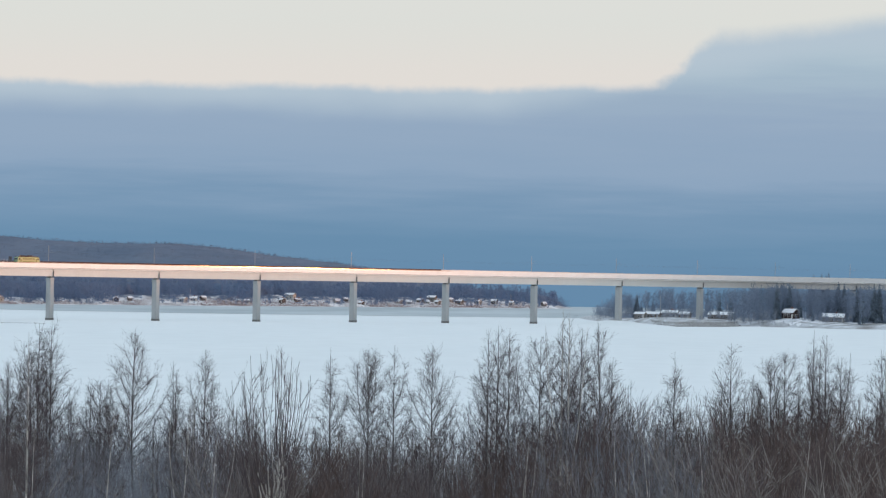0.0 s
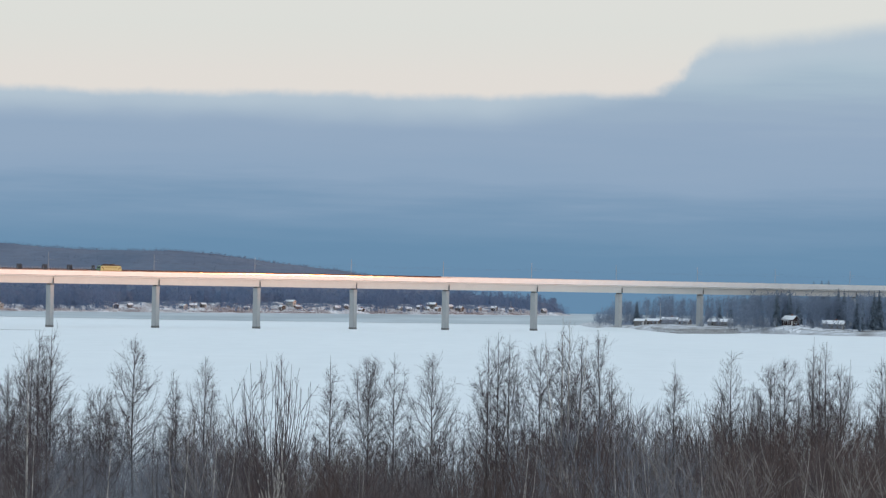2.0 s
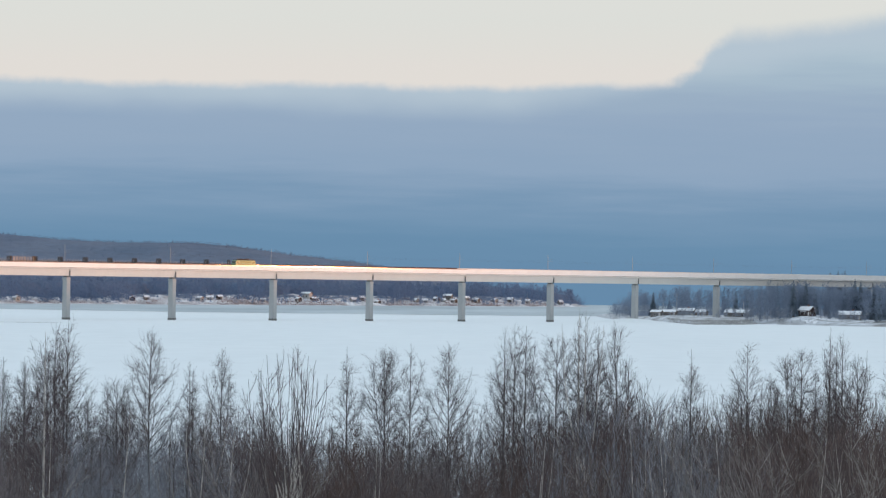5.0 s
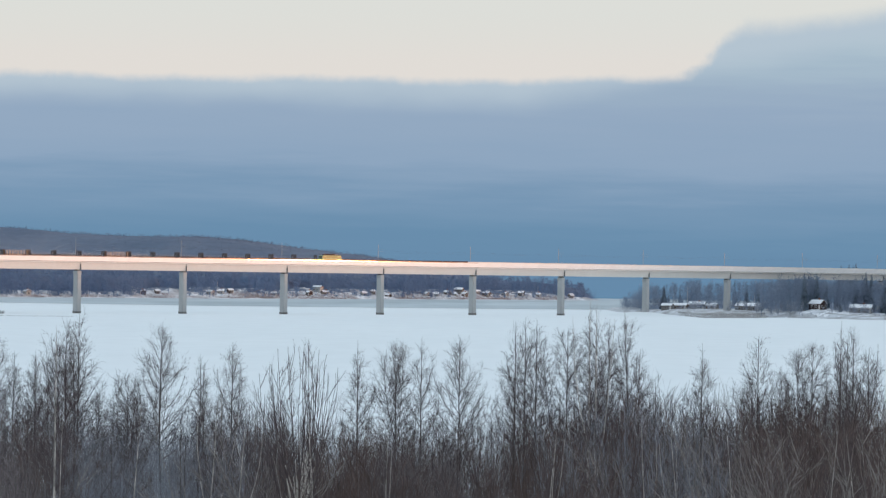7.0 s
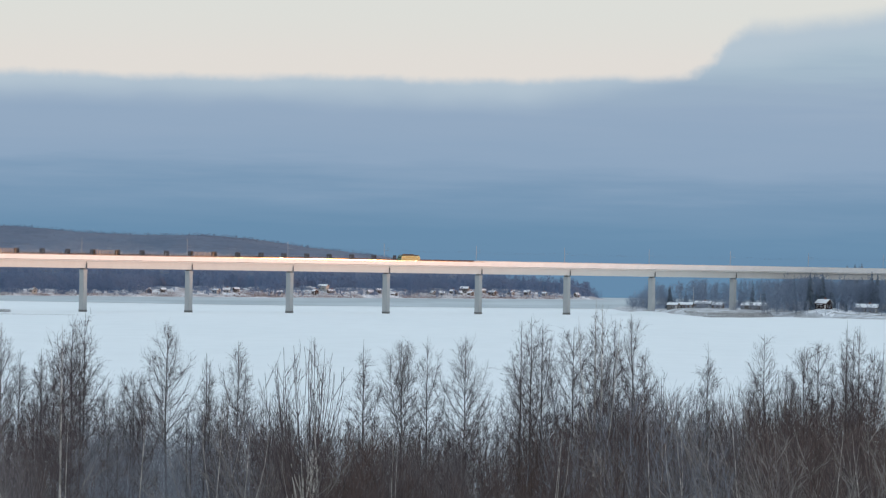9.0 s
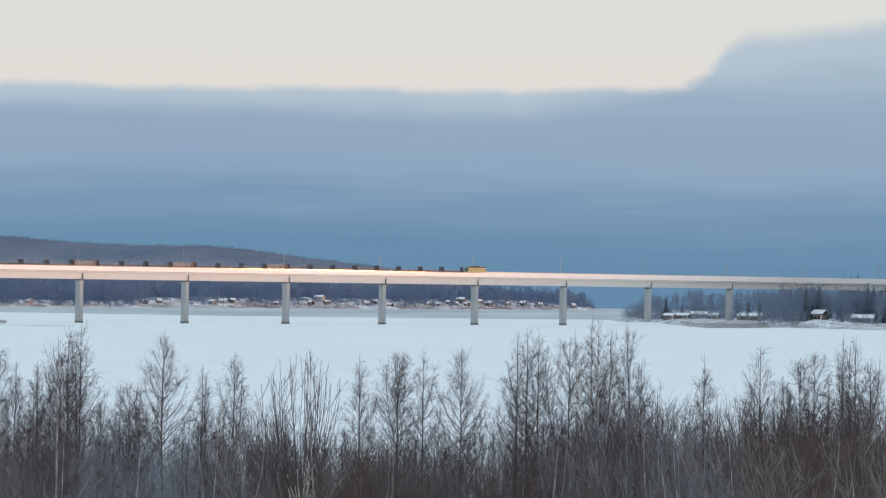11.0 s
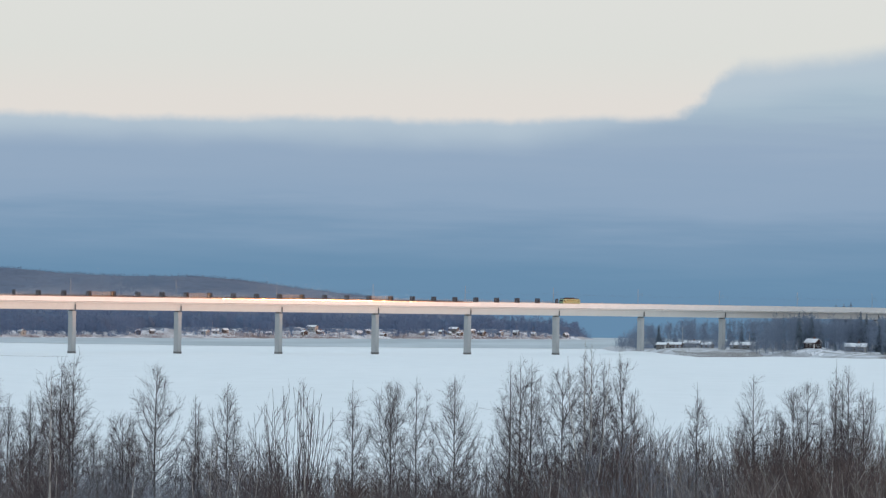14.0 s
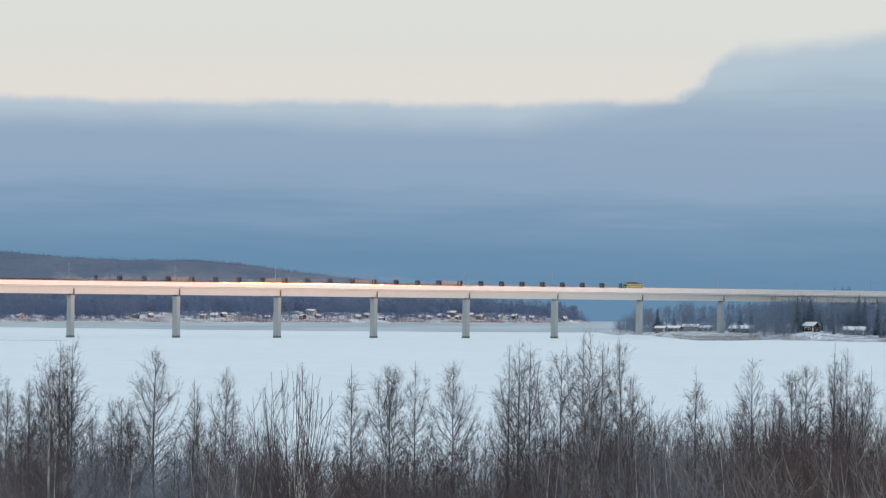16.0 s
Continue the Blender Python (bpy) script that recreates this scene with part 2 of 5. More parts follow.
PALE_WOOD = surface("weathered_pale_boards", (0.42, 0.41, 0.40), 0.8, scale=0.6, fine=5.0, vary=0.08, stretch=(4, 4, 0.4))
BRICK = surface("chimney_brick", (0.30, 0.15, 0.11), 0.9, scale=2.0, fine=12.0, vary=0.15)
ASPHALT = surface("asphalt_with_snow_dust", (0.06, 0.06, 0.062), 0.85, other=(0.30, 0.31, 0.33), scale=0.35, fine=6.0, amount=0.6, vary=0.15, bump=0.2)
TRAILER_WHITE = surface("dirty_white_trailer_panel", (0.685, 0.695, 0.66), 0.7, other=(0.59, 0.605, 0.585), scale=0.7, fine=5.0, amount=0.7, vary=0.03)
TRAILER_GREY = surface("grey_green_trailer_front", (0.285, 0.33, 0.30), 0.5, other=(0.25, 0.29, 0.262), scale=0.9, fine=6.0, amount=0.6, vary=0.03)
TRAILER_ROOF = surface("pale_beige_trailer_roof", (0.46, 0.435, 0.405), 0.7, scale=0.6, fine=5.0, vary=0.04)
TRAILER_RAIL = surface("grey_trailer_rail", (0.235, 0.28, 0.295), 0.5, 0.1, scale=0.8, fine=6.0, vary=0.05)
# seal rubber; on the rear doors this dark grey stands for shade
REAR_GREY = surface("grey_rubber_and_shaded_rear", (0.105, 0.105, 0.105), 0.8, scale=3.0, fine=20.0, vary=0.15)
DARK_RUBBER = surface("black_rubber", (0.022, 0.022, 0.023), 0.85, scale=3.0, fine=20.0, vary=0.15)
ORANGE_LENS = surface("orange_marker_lens", (0.78, 0.16, 0.05), 0.35)
BLUE_PAINT = surface("blue_sign_paint", (0.05, 0.19, 0.27), 0.5, scale=4.0, fine=20.0, vary=0.05)
CAB_PAINT = surface("silver_grey_cab_paint", (0.40, 0.43, 0.45), 0.35, scale=1.0, fine=8.0, vary=0.03)
WILLOW = surface("pale_willow_bark", (0.34, 0.315, 0.295), 0.8, other=(0.13, 0.11, 0.102), scale=0.8, fine=6.0, amount=0.7, vary=0.15, random_by="island", spread=0.35)
SCRUB_RED = surface("reddish_shore_scrub", (0.26, 0.170, 0.158), 0.9, other=(0.32, 0.27, 0.26), scale=0.05, fine=0.5, amount=0.7, vary=0.2, random_by="island", spread=0.3)
DUST = surface("blown_snow", (0.82, 0.83, 0.85), 0.9, spec=0.1, vary=0.02)
BIRCH_PALE = surface("pale_young_bark", (0.64, 0.60, 0.55), 0.8, other=(0.34, 0.30, 0.275), scale=1.2, fine=8.0, amount=0.7, vary=0.2, random_by="island", spread=0.35)

# ---------------------------------------------------------------- mesh helpers


def add_box(bm, size, at=(0, 0, 0), bevel=0.0, turn=None):
    m = Matrix.Translation(at) @ (turn or Matrix()) @ Matrix.Diagonal((*size, 1))
    made = bmesh.ops.create_cube(bm, size=1.0, matrix=m)["verts"]
    if bevel:
        edges = list({e for v in made for e in v.link_edges})
        bmesh.ops.bevel(bm, geom=edges, offset=bevel, segments=2, affect="EDGES")
    return bm


def box(size, at=(0, 0, 0), bevel=0.0, turn=None):
    return add_box(bmesh.new(), size, at, bevel, turn)


def add_cyl(bm, r, length, at, axis="y", n=16, r2=None):
    turn = {"x": pose(0, 0, 0, 0, 90), "y": pose(0, 0, 0, 90), "z": Matrix()}[axis]
    bmesh.ops.create_cone(bm, cap_ends=True, segments=n, radius1=r, radius2=r if r2 is None else r2, depth=length, matrix=Matrix.Translation(at) @ turn)
    return bm


def cyl(r, length, at, axis="y", n=16, r2=None):
    return add_cyl(bmesh.new(), r, length, at, axis, n, r2)


def prism(outline, width, bevel=0.0):
    """An outline in x and z, drawn out along y to the given width, centred."""
    bm = bmesh.new()
    a = [bm.verts.new((x, -width / 2, z)) for x, z in outline]
    b = [bm.verts.new((x, width / 2, z)) for x, z in outline]
    bm.faces.new(a[::-1])
    bm.faces.new(b)
    for i in range(len(a)):
        j = (i + 1) % len(a)
        bm.faces.new((a[i], a[j], b[j], b[i]))
    bmesh.ops.recalc_face_normals(bm, faces=bm.faces)
    if bevel:
        bmesh.ops.bevel(bm, geom=list(bm.edges), offset=bevel, segments=2, affect="EDGES")
    return bm


def part(name, bm, material, parent=None, label="", at=None):
    if isinstance(bm, bmesh.types.BMesh):
        me = bpy.data.meshes.new(name)
        bm.to_mesh(me)
        bm.free()
    else:
        me = bm
    if not me.materials:
        me.materials.append(material)
    ob = new(name, me)
    if parent:
        ob.parent = parent
    if at is not None:
        ob.matrix_basis = at
    return tagged(ob, label)


def thing(name, label, category, at=None, group="", kind=""):
    ob = new(name)
    ob.matrix_basis = at if at is not None else Matrix()
    return tagged(ob, label, category, group, kind)


def mesh_of(name, verts, faces, smooth=False):
    me = bpy.data.meshes.new(name)
    verts = np.asarray(verts, np.float32)
    faces = np.asarray(faces, np.int32)
    k = faces.shape[1]
    me.vertices.add(len(verts))
    me.vertices.foreach_set("co", verts.ravel())
    me.loops.add(faces.size)
    me.loops.foreach_set("vertex_index", faces.ravel())
    me.polygons.add(len(faces))
    me.polygons.foreach_set("loop_start", np.arange(0, faces.size, k, dtype=np.int32))
    me.polygons.foreach_set("loop_total", np.full(len(faces), k, np.int32))
    me.update(calc_edges=True)
    if smooth:
        me.polygons.foreach_set("use_smooth", np.ones(len(faces), bool))
    return me


def tubes(p0, p1, r0, r1, sides=3):
    """Open tapered tubes from p0 to p1, all at once. Returns vertices and four-sided faces."""
    p0, p1 = np.asarray(p0, float), np.asarray(p1, float)
    r0, r1 = np.asarray(r0, float), np.asarray(r1, float)
    d = p1 - p0
    d /= np.linalg.norm(d, axis=1, keepdims=True) + 1e-9
    ref = np.where(np.abs(d[:, 2:3]) > 0.9, np.array([[1.0, 0, 0]]), np.array([[0, 0, 1.0]]))
    u = np.cross(d, ref)
    u /= np.linalg.norm(u, axis=1, keepdims=True)
    v = np.cross(d, u)
    n = len(p0)
    if sides == 2:      # the finest twigs and flakes: thin flat slivers, each turned its own way
        t = (np.arange(n) * 2.399)[:, None]
        u = u * np.cos(t) + v * np.sin(t)
        verts = np.stack([p0 - u * r0[:, None], p0 + u * r0[:, None], p1 + u * r1[:, None], p1 - u * r1[:, None]], 1).reshape(-1, 3)
        return verts, np.arange(4 * n).reshape(-1, 4)
    a = np.arange(sides) * 2 * np.pi / sides
    ring = u[:, None] * np.cos(a)[None, :, None] + v[:, None] * np.sin(a)[None, :, None]
    verts = np.concatenate([p0[:, None] + ring * r0[:, None, None], p1[:, None] + ring * r1[:, None, None]], 1).reshape(-1, 3)
    i = np.arange(sides)
    f = np.stack([i, (i + 1) % sides, (i + 1) % sides + sides, i + sides], 1)
    faces = (f[None] + (np.arange(n) * 2 * sides)[:, None, None]).reshape(-1, 4)
    return verts, faces


def join_pieces(pieces):
    vs, fs, n = [], [], 0
    for v, f in pieces:
        vs.append(v)
        fs.append(f + n)
        n += len(v)
    return np.concatenate(vs), np.concatenate(fs)


def scattered(pieces, spots):
    """One big set of vertices and faces: pieces[k] set down at (x, y, z, turn, size, k)."""
    out = []
    for x, y, z, turn, size, k in spots:
        v, f = pieces[k]
        c, s = np.cos(turn), np.sin(turn)
        w = np.empty_like(v)
        w[:, 0] = (v[:, 0] * c - v[:, 1] * s) * size + x
        w[:, 1] = (v[:, 0] * s + v[:, 1] * c) * size + y
        w[:, 2] = v[:, 2] * size + z
        out.append((w, f))
    return join_pieces(out)


def height_sheet(name, xs, ys, fun, material, smooth=True):
    X, Y = np.meshgrid(xs, ys)
    Z = fun(X, Y)
    nx, ny = len(xs), len(ys)
    v = np.stack([X, Y, Z], -1).reshape(-1, 3)
    i = (np.arange(ny - 1)[:, None] * nx + np.arange(nx - 1)[None]).reshape(-1)
    me = mesh_of(name, v, np.stack([i, i + 1, i + nx + 1, i + nx], 1), smooth)
    me.materials.append(material)
    return new(name, me)


def wavy(x, y, scale, seed=0.0):
    """A cheap smooth unevenness, from -1 to 1."""
    return (np.sin(x / scale + seed) * np.cos(y / scale * 1.3 + seed * 2.1) + 0.6 * np.sin(x / scale * 2.3 + y / scale * 1.9 + seed * 3.7)
            + 0.35 * np.cos(x / scale * 4.9 - y / scale * 4.1 + seed)) / 1.95


def ease(v, lo, hi):
    t = np.clip((v - lo) / (hi - lo), 0, 1)
    return t * t * (3 - 2 * t)

# ---------------------------------------------------------------- the ground: river ice, shores, hills


def make_ground():
    rng = np.random.default_rng(3)
    # the frozen river, one sheet out to the horizon
    ice = height_sheet("ground", np.linspace(-3500, 3500, 71), np.concatenate([np.linspace(-600, 1200, 37), np.linspace(1260, 4990, 60)]),
                       lambda x, y: 0.03 * wavy(x, y, 37.0), SNOW_ICE)
    tagged(ice, "snow-covered frozen river, wide, flat and untouched", "river ice", kind="structure")

    # bare grey ice before the far shore, with an uneven edge
    xs = np.linspace(-900, 900, 181)
    edge = np.interp(xs, (-900, -259, -130, -3, 90, 900), (2230, 2203, 2184, 2240, 2295, 2500)) + 9 * wavy(xs, xs * 0, 23.0, 2.0)
    v, f = [], []
    for i, x in enumerate(xs):
        for j in range(12):
            v.append((x, edge[i] + (3600 - edge[i]) * j / 11, 0.12))
    for i in range(len(xs) - 1):
        for j in range(11):
            a = i * 12 + j
            f.append((a, a + 12, a + 13, a + 1))
    me = mesh_of("grey_ice", v, f)
    me.materials.append(GREY_ICE)
    tagged(new("grey_ice", me), "bare blue-grey ice in streaks along the far shore", "river ice", kind="structure")


def far_shore_line(x):
    return np.interp(x, (-900, -306, -165, -4, 87, 112), (2330, 2599, 2771, 3001, 3131, 3180))


def far_shore_y(x):
    return far_shore_line(x) + 7 * wavy(x, x * 0, 19.0, 1.0)


def far_land_z(x, y):
    d = np.minimum(y - far_shore_y(x), (112 - x) * 1.2)
    return (-0.6 + ease(d, -4, 7) * 1.3 + ease(d, 6, 18) * (1.3 + 0.8 * wavy(x, y, 9.0, 2.0)) + ease(d, 16, 85) * (4.6 + 1.3 * wavy(x, y, 24.0, 4.0))
            + ease(d, 2, 8) * 0.75 * wavy(x, y, 2.9, 5.0) + ease(d, 100, 600) * 8)


def right_shore_y(x):
    return np.interp(x, (84, 86, 94, 102, 109, 113, 117, 140, 152, 177, 201, 221, 300, 520), (2200, 2146, 2120, 2100, 2045, 1970, 1905, 1925, 1968, 1955, 1919, 1915, 1880, 1800)) + 2.5 * wavy(x, x * 0, 7.0, 5.0)


def right_land_z(x, y):
    d = np.minimum(np.minimum(y - right_shore_y(x), (x - 82) * 1.5), 2340 + (x - 86) * 3 - y)
    return -0.6 + ease(d, -3, 14) * 1.9 + ease(d, 10, 60) * (1.3 + 0.5 * wavy(x, y, 11.0)) + ease(d, 60, 400) * 4 + 3.0 * np.exp(-((x - 179) / 15) ** 2 - ((y - 1978) / 22) ** 2) * ease(d, -1, 8)


def near_bank_z(x, y):
    z = np.interp(y, (-60, -8, 4, 22, 26, 38.5, 42, 60, 120, 175, 260, 330, 360), (22.0, 18.4, 17.6, 14.62, 14.60, 14.60, 14.3, 11.5, 8.2, 7.9, 4.0, 0.4, -0.6))
    return z + 0.25 * wavy(x, y, 9.0, 3.0) * ease(np.abs(y - 32), 9, 22) * ease(np.hypot(x, y), 3, 9)


def hill_crest(x):
    return np.interp(x, (-1400, -800, -528, -490, -427, -365, -302, -252, -209, -177, -133, -102, -64, -27, 30, 90),
                     (88, 76, 67, 65.8, 61.2, 59.1, 60.1, 57.1, 52.2, 47.7, 43.4, 40.2, 33.3, 25, 14, 6)) - 9.0


def hill_z(x, y):
    rise = ease(y, 3350, 4260) * (1 - 0.5 * ease(y, 4400, 4950))
    return -0.5 + np.maximum(hill_crest(x), 2.0) * rise + 1.5 * wavy(x, y, 60.0) * rise


# added ridge outside the view; its crest sets where the low sun reaches
def sun_ridge_z(x, y):
    crest = np.interp(y, (-900, 1720, 1860, 2120, 2360, 2690, 2864, 2994, 3300), (81.0, 81.0, 84.0, 86.0, 72, 67, 62.5, 58.5, 57)) + 1.2 * wavy(y, y * 0, 90.0)
    return -1 + crest * ease(x, 1000, 1500) * (1 - ease(x, 1600, 2600) * 0.5)


def make_shores():
    x, d = np.meshgrid(np.concatenate([np.linspace(-900, -520, 30), np.arange(-516, 117, 2.6)]),
                       np.concatenate([np.arange(-8, 40, 1.6), np.arange(40, 100, 3.5), np.linspace(104, 640, 14)]))
    y = far_shore_y(x) + d
    idx = np.arange(x.size).reshape(x.shape)
    me = mesh_of("far_shore_ground", np.stack([x, y, far_land_z(x, y)], -1).reshape(-1, 3),
                 np.stack([idx[:-1, :-1], idx[:-1, 1:], idx[1:, 1:], idx[1:, :-1]], -1).reshape(-1, 4), smooth=True)
    me.materials.append(FAR_BANK)
    tagged(new("far_shore_ground", me),
           "snowy far shore rising gently under woods and cottages", "shore", kind="structure")
    # laid over the snow so no white ground shows between the trees
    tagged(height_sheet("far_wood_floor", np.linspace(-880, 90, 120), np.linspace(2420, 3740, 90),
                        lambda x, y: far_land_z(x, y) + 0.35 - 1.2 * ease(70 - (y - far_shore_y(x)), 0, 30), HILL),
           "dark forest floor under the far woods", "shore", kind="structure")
    tagged(height_sheet("right_shore_ground", np.linspace(80, 520, 150), np.linspace(1780, 2760, 160), right_land_z, BANK),
           "snowy wooded point with scrub and cottage yards", "shore", kind="structure")
    # likewise covers the pale ground under the point's trees
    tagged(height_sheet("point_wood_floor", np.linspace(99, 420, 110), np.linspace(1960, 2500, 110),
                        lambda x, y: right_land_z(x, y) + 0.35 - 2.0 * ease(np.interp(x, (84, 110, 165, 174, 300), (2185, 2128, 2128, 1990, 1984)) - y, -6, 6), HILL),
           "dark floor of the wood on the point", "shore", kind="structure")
    tagged(height_sheet("snow_bank", np.linspace(158, 226, 70), np.linspace(1946, 1992, 50),
                        lambda x, y: right_land_z(x, y) - 0.12 + 0.42 * wavy(x, y, 4.2, 1.0) + 0.35 * wavy(x, y, 11.0, 3.0), SNOW),
           "drifted snow on the shore below the cottages", "snow", kind="structure")
    tagged(height_sheet("snow_shoal", np.linspace(58, 128, 60), np.linspace(1915, 2015, 50),
                        lambda x, y: -0.25 + 2.2 * np.exp(-np.abs((x - 89) / 15) ** 2.6 - ((y - 1962) / 22) ** 2) + 0.06 * wavy(x, y, 5.0, 2.0), SNOW_ICE),
           "low snow-covered shoal round a bridge pier off the point", "snow", kind="structure")
    ys = np.concatenate([np.linspace(-60, 44, 60), np.linspace(47, 362, 60)])
    tagged(height_sheet("near_bank", np.linspace(-420, 480, 140), ys, near_bank_z, BANK),
           "near river bank of scrub and snow falling to the ice", "river bank", kind="structure")
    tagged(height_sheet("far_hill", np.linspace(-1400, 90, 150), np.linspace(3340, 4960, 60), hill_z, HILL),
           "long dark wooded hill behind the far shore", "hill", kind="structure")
    tagged(height_sheet("sun_block_ridge", np.linspace(1000, 2700, 40), np.linspace(-900, 3300, 90), sun_ridge_z, HILL),
           "long ridge added out of view to keep the low sun off the valley", "hill", kind="structure")
    # a plane that glows in haze blue, added across the gap between the two shores
    m = bpy.data.materials.new("haze_glow")
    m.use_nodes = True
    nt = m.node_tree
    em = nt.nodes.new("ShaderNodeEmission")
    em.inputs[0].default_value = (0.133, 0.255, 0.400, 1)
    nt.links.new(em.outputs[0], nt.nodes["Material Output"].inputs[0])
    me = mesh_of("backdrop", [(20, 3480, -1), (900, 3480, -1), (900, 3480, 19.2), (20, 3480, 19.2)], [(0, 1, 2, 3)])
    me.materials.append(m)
    tagged(new("backdrop", me), "glowing haze-blue plane closing the far end of the river", "distance", kind="structure")


make_ground()
make_shores()

# ---------------------------------------------------------------- the railway bridge
BRIDGE_FOOT = Vector((-171.71, 1720.84, 0.0))   # first pier in the water
BRIDGE_TURN = 43.04
SPAN, RAIL_Z = 60.0, 23.75
BRIDGE = pose(*BRIDGE_FOOT, 0, 0, BRIDGE_TURN)


def on_bridge(s, y=0.0, z=0.0):
    return BRIDGE @ pose(s, y, z)


def make_bridge():
    bridge = thing("railway_bridge", "long pale concrete railway bridge on slender piers over the frozen river", "bridge", BRIDGE)
    first, last = -3, 13
    # one girder per span: a box with sloped webs under an overhanging slab
    section = ((-1.9, 19.35), (1.9, 19.35), (2.35, 22.35), (3.55, 22.62), (3.55, 22.95), (-3.55, 22.95), (-3.55, 22.62), (-2.35, 22.35))
    bm = prism(section, SPAN - 0.36)
    bmesh.ops.rotate(bm, verts=bm.verts, matrix=pose(0, 0, 0, 0, 0, 90).to_3x3())
    bmesh.ops.recalc_face_normals(bm, faces=bm.faces)
    girder = bpy.data.meshes.new("girder")
    bm.to_mesh(girder)
    bm.free()
    girder.materials.append(CONCRETE)
    # a barrier panel with a folded top edge
    pb = box((4.994, 0.12, 2.18), (0, 0, 0.06), 0.006)
    add_box(pb, (4.994, 0.22, 0.12), (0, 0, 1.19), 0.006)
    add_box(pb, (4.994, 0.17, 0.10), (0, -0.02, -0.95), 0.006)
    panel = bpy.data.meshes.new("barrier_panel")
    pb.to_mesh(panel)
    pb.free()
    panel.materials.append(BARRIER)
    far_panel = bpy.data.meshes.new("inner_barrier")
    fb = box((SPAN - 0.1, 0.14, 2.8), (0, 0, 0), 0.03)
    fb.to_mesh(far_panel)
    fb.free()
    far_panel.materials.append(BARRIER_BROWN)
    pale_panel = far_panel.copy()
    pale_panel.materials.clear()
    pale_panel.materials.append(BARRIER)
    beam = bpy.data.meshes.new("edge_beam")
    eb = box((SPAN - 0.2, 0.42, 0.42), (0, 0, -0.06), 0.05)
    eb.to_mesh(beam)
    eb.free()
    beam.materials.append(CONCRETE)
    slab = bpy.data.meshes.new("ballast_bed")
    sb = box((SPAN - 0.1, 5.4, 0.5), (0, 0, 0), 0.1)
    sb.to_mesh(slab)
    sb.free()
    slab.materials.append(BALLAST)
    rail = bpy.data.meshes.new("rail")
    rb = box((SPAN - 0.02, 0.07, 0.15), (0, 0, 0), 0.015)
    rb.to_mesh(rail)
    rb.free()
    rail.materials.append(STEEL)
    top_rail = bpy.data.meshes.new("top_rail")
    tb = box((SPAN - 0.04, 0.05, 0.18), (0, 0, 0.08), 0.012, pose(0, 0, 0, -1.35))
    tb.to_mesh(top_rail)
    tb.free()
    top_rail.materials.append(TOP_RAIL)
    pale_rail = top_rail.copy()
    pale_rail.materials.clear()
    pale_rail.materials.append(BARRIER)
    # pier: chamfered shaft, slightly flared head, dark waterline collar
    for n in range(first, last):
        mid = (n + 0.5) * SPAN
        part("girder", girder, CONCRETE, bridge, at=pose(mid, 0, 0))
        part("edge_beam", beam, CONCRETE, bridge, at=pose(mid, -3.58, 22.78))
        part("inner_barrier", far_panel if n < 4 else pale_panel, BARRIER_BROWN if n < 4 else BARRIER, bridge, "dark red-brown far side barrier" if n < 4 else "pale far side barrier", at=pose(mid, 3.5, 24.53 if n < 4 else 24.33))
        part("cap_strip", top_rail if n < 4 else pale_rail, TOP_RAIL if n < 4 else BARRIER, bridge, "glossy red-brown cap strip along the barrier" if n < 4 else "pale cap strip", at=pose(mid, -3.735, 25.12))
        part("ballast_bed", slab, BALLAST, bridge, at=pose(mid, 0, 23.23))
        for y in (-0.72, 0.72):
            part("rail", rail, STEEL, bridge, at=pose(mid, y, 23.66))
        for i in range(12):
            part("barrier_panel", panel, BARRIER, bridge, at=pose(n * SPAN + 2.5 + 5 * i, -3.62, 24.10))
    shaft = prism(((-1.12, -1.0), (1.12, -1.0), (1.0, 17.0), (1.3, 18.7), (-1.3, 18.7), (-1.0, 17.0)), 3.2, 0.14)
    shaft_me = bpy.data.meshes.new("pier_shaft")
    shaft.to_mesh(shaft_me)
    shaft.free()
    shaft_me.materials.append(PIER)
    for n in range(first, last + 1):
        pier = part("pier", shaft_me, PIER, bridge, "pale grey tapered concrete pier", at=pose(n * SPAN, 0, 0))
        part("collar", box((2.36, 3.34, 1.7), (0, 0, 0.15), 0.1), DARK_CONCRETE, pier, "dark wet waterline collar")
        part("bearing", box((1.1, 2.9, 0.72), (0, 0, 19.02), 0.05), DARK_CONCRETE, pier)
        part("joint_post", box((0.42, 0.5, 2.4), (0, -2.35, 20.5), 0.05), DARK_CONCRETE, bridge, at=pose(n * SPAN, 0, 0))
    return bridge


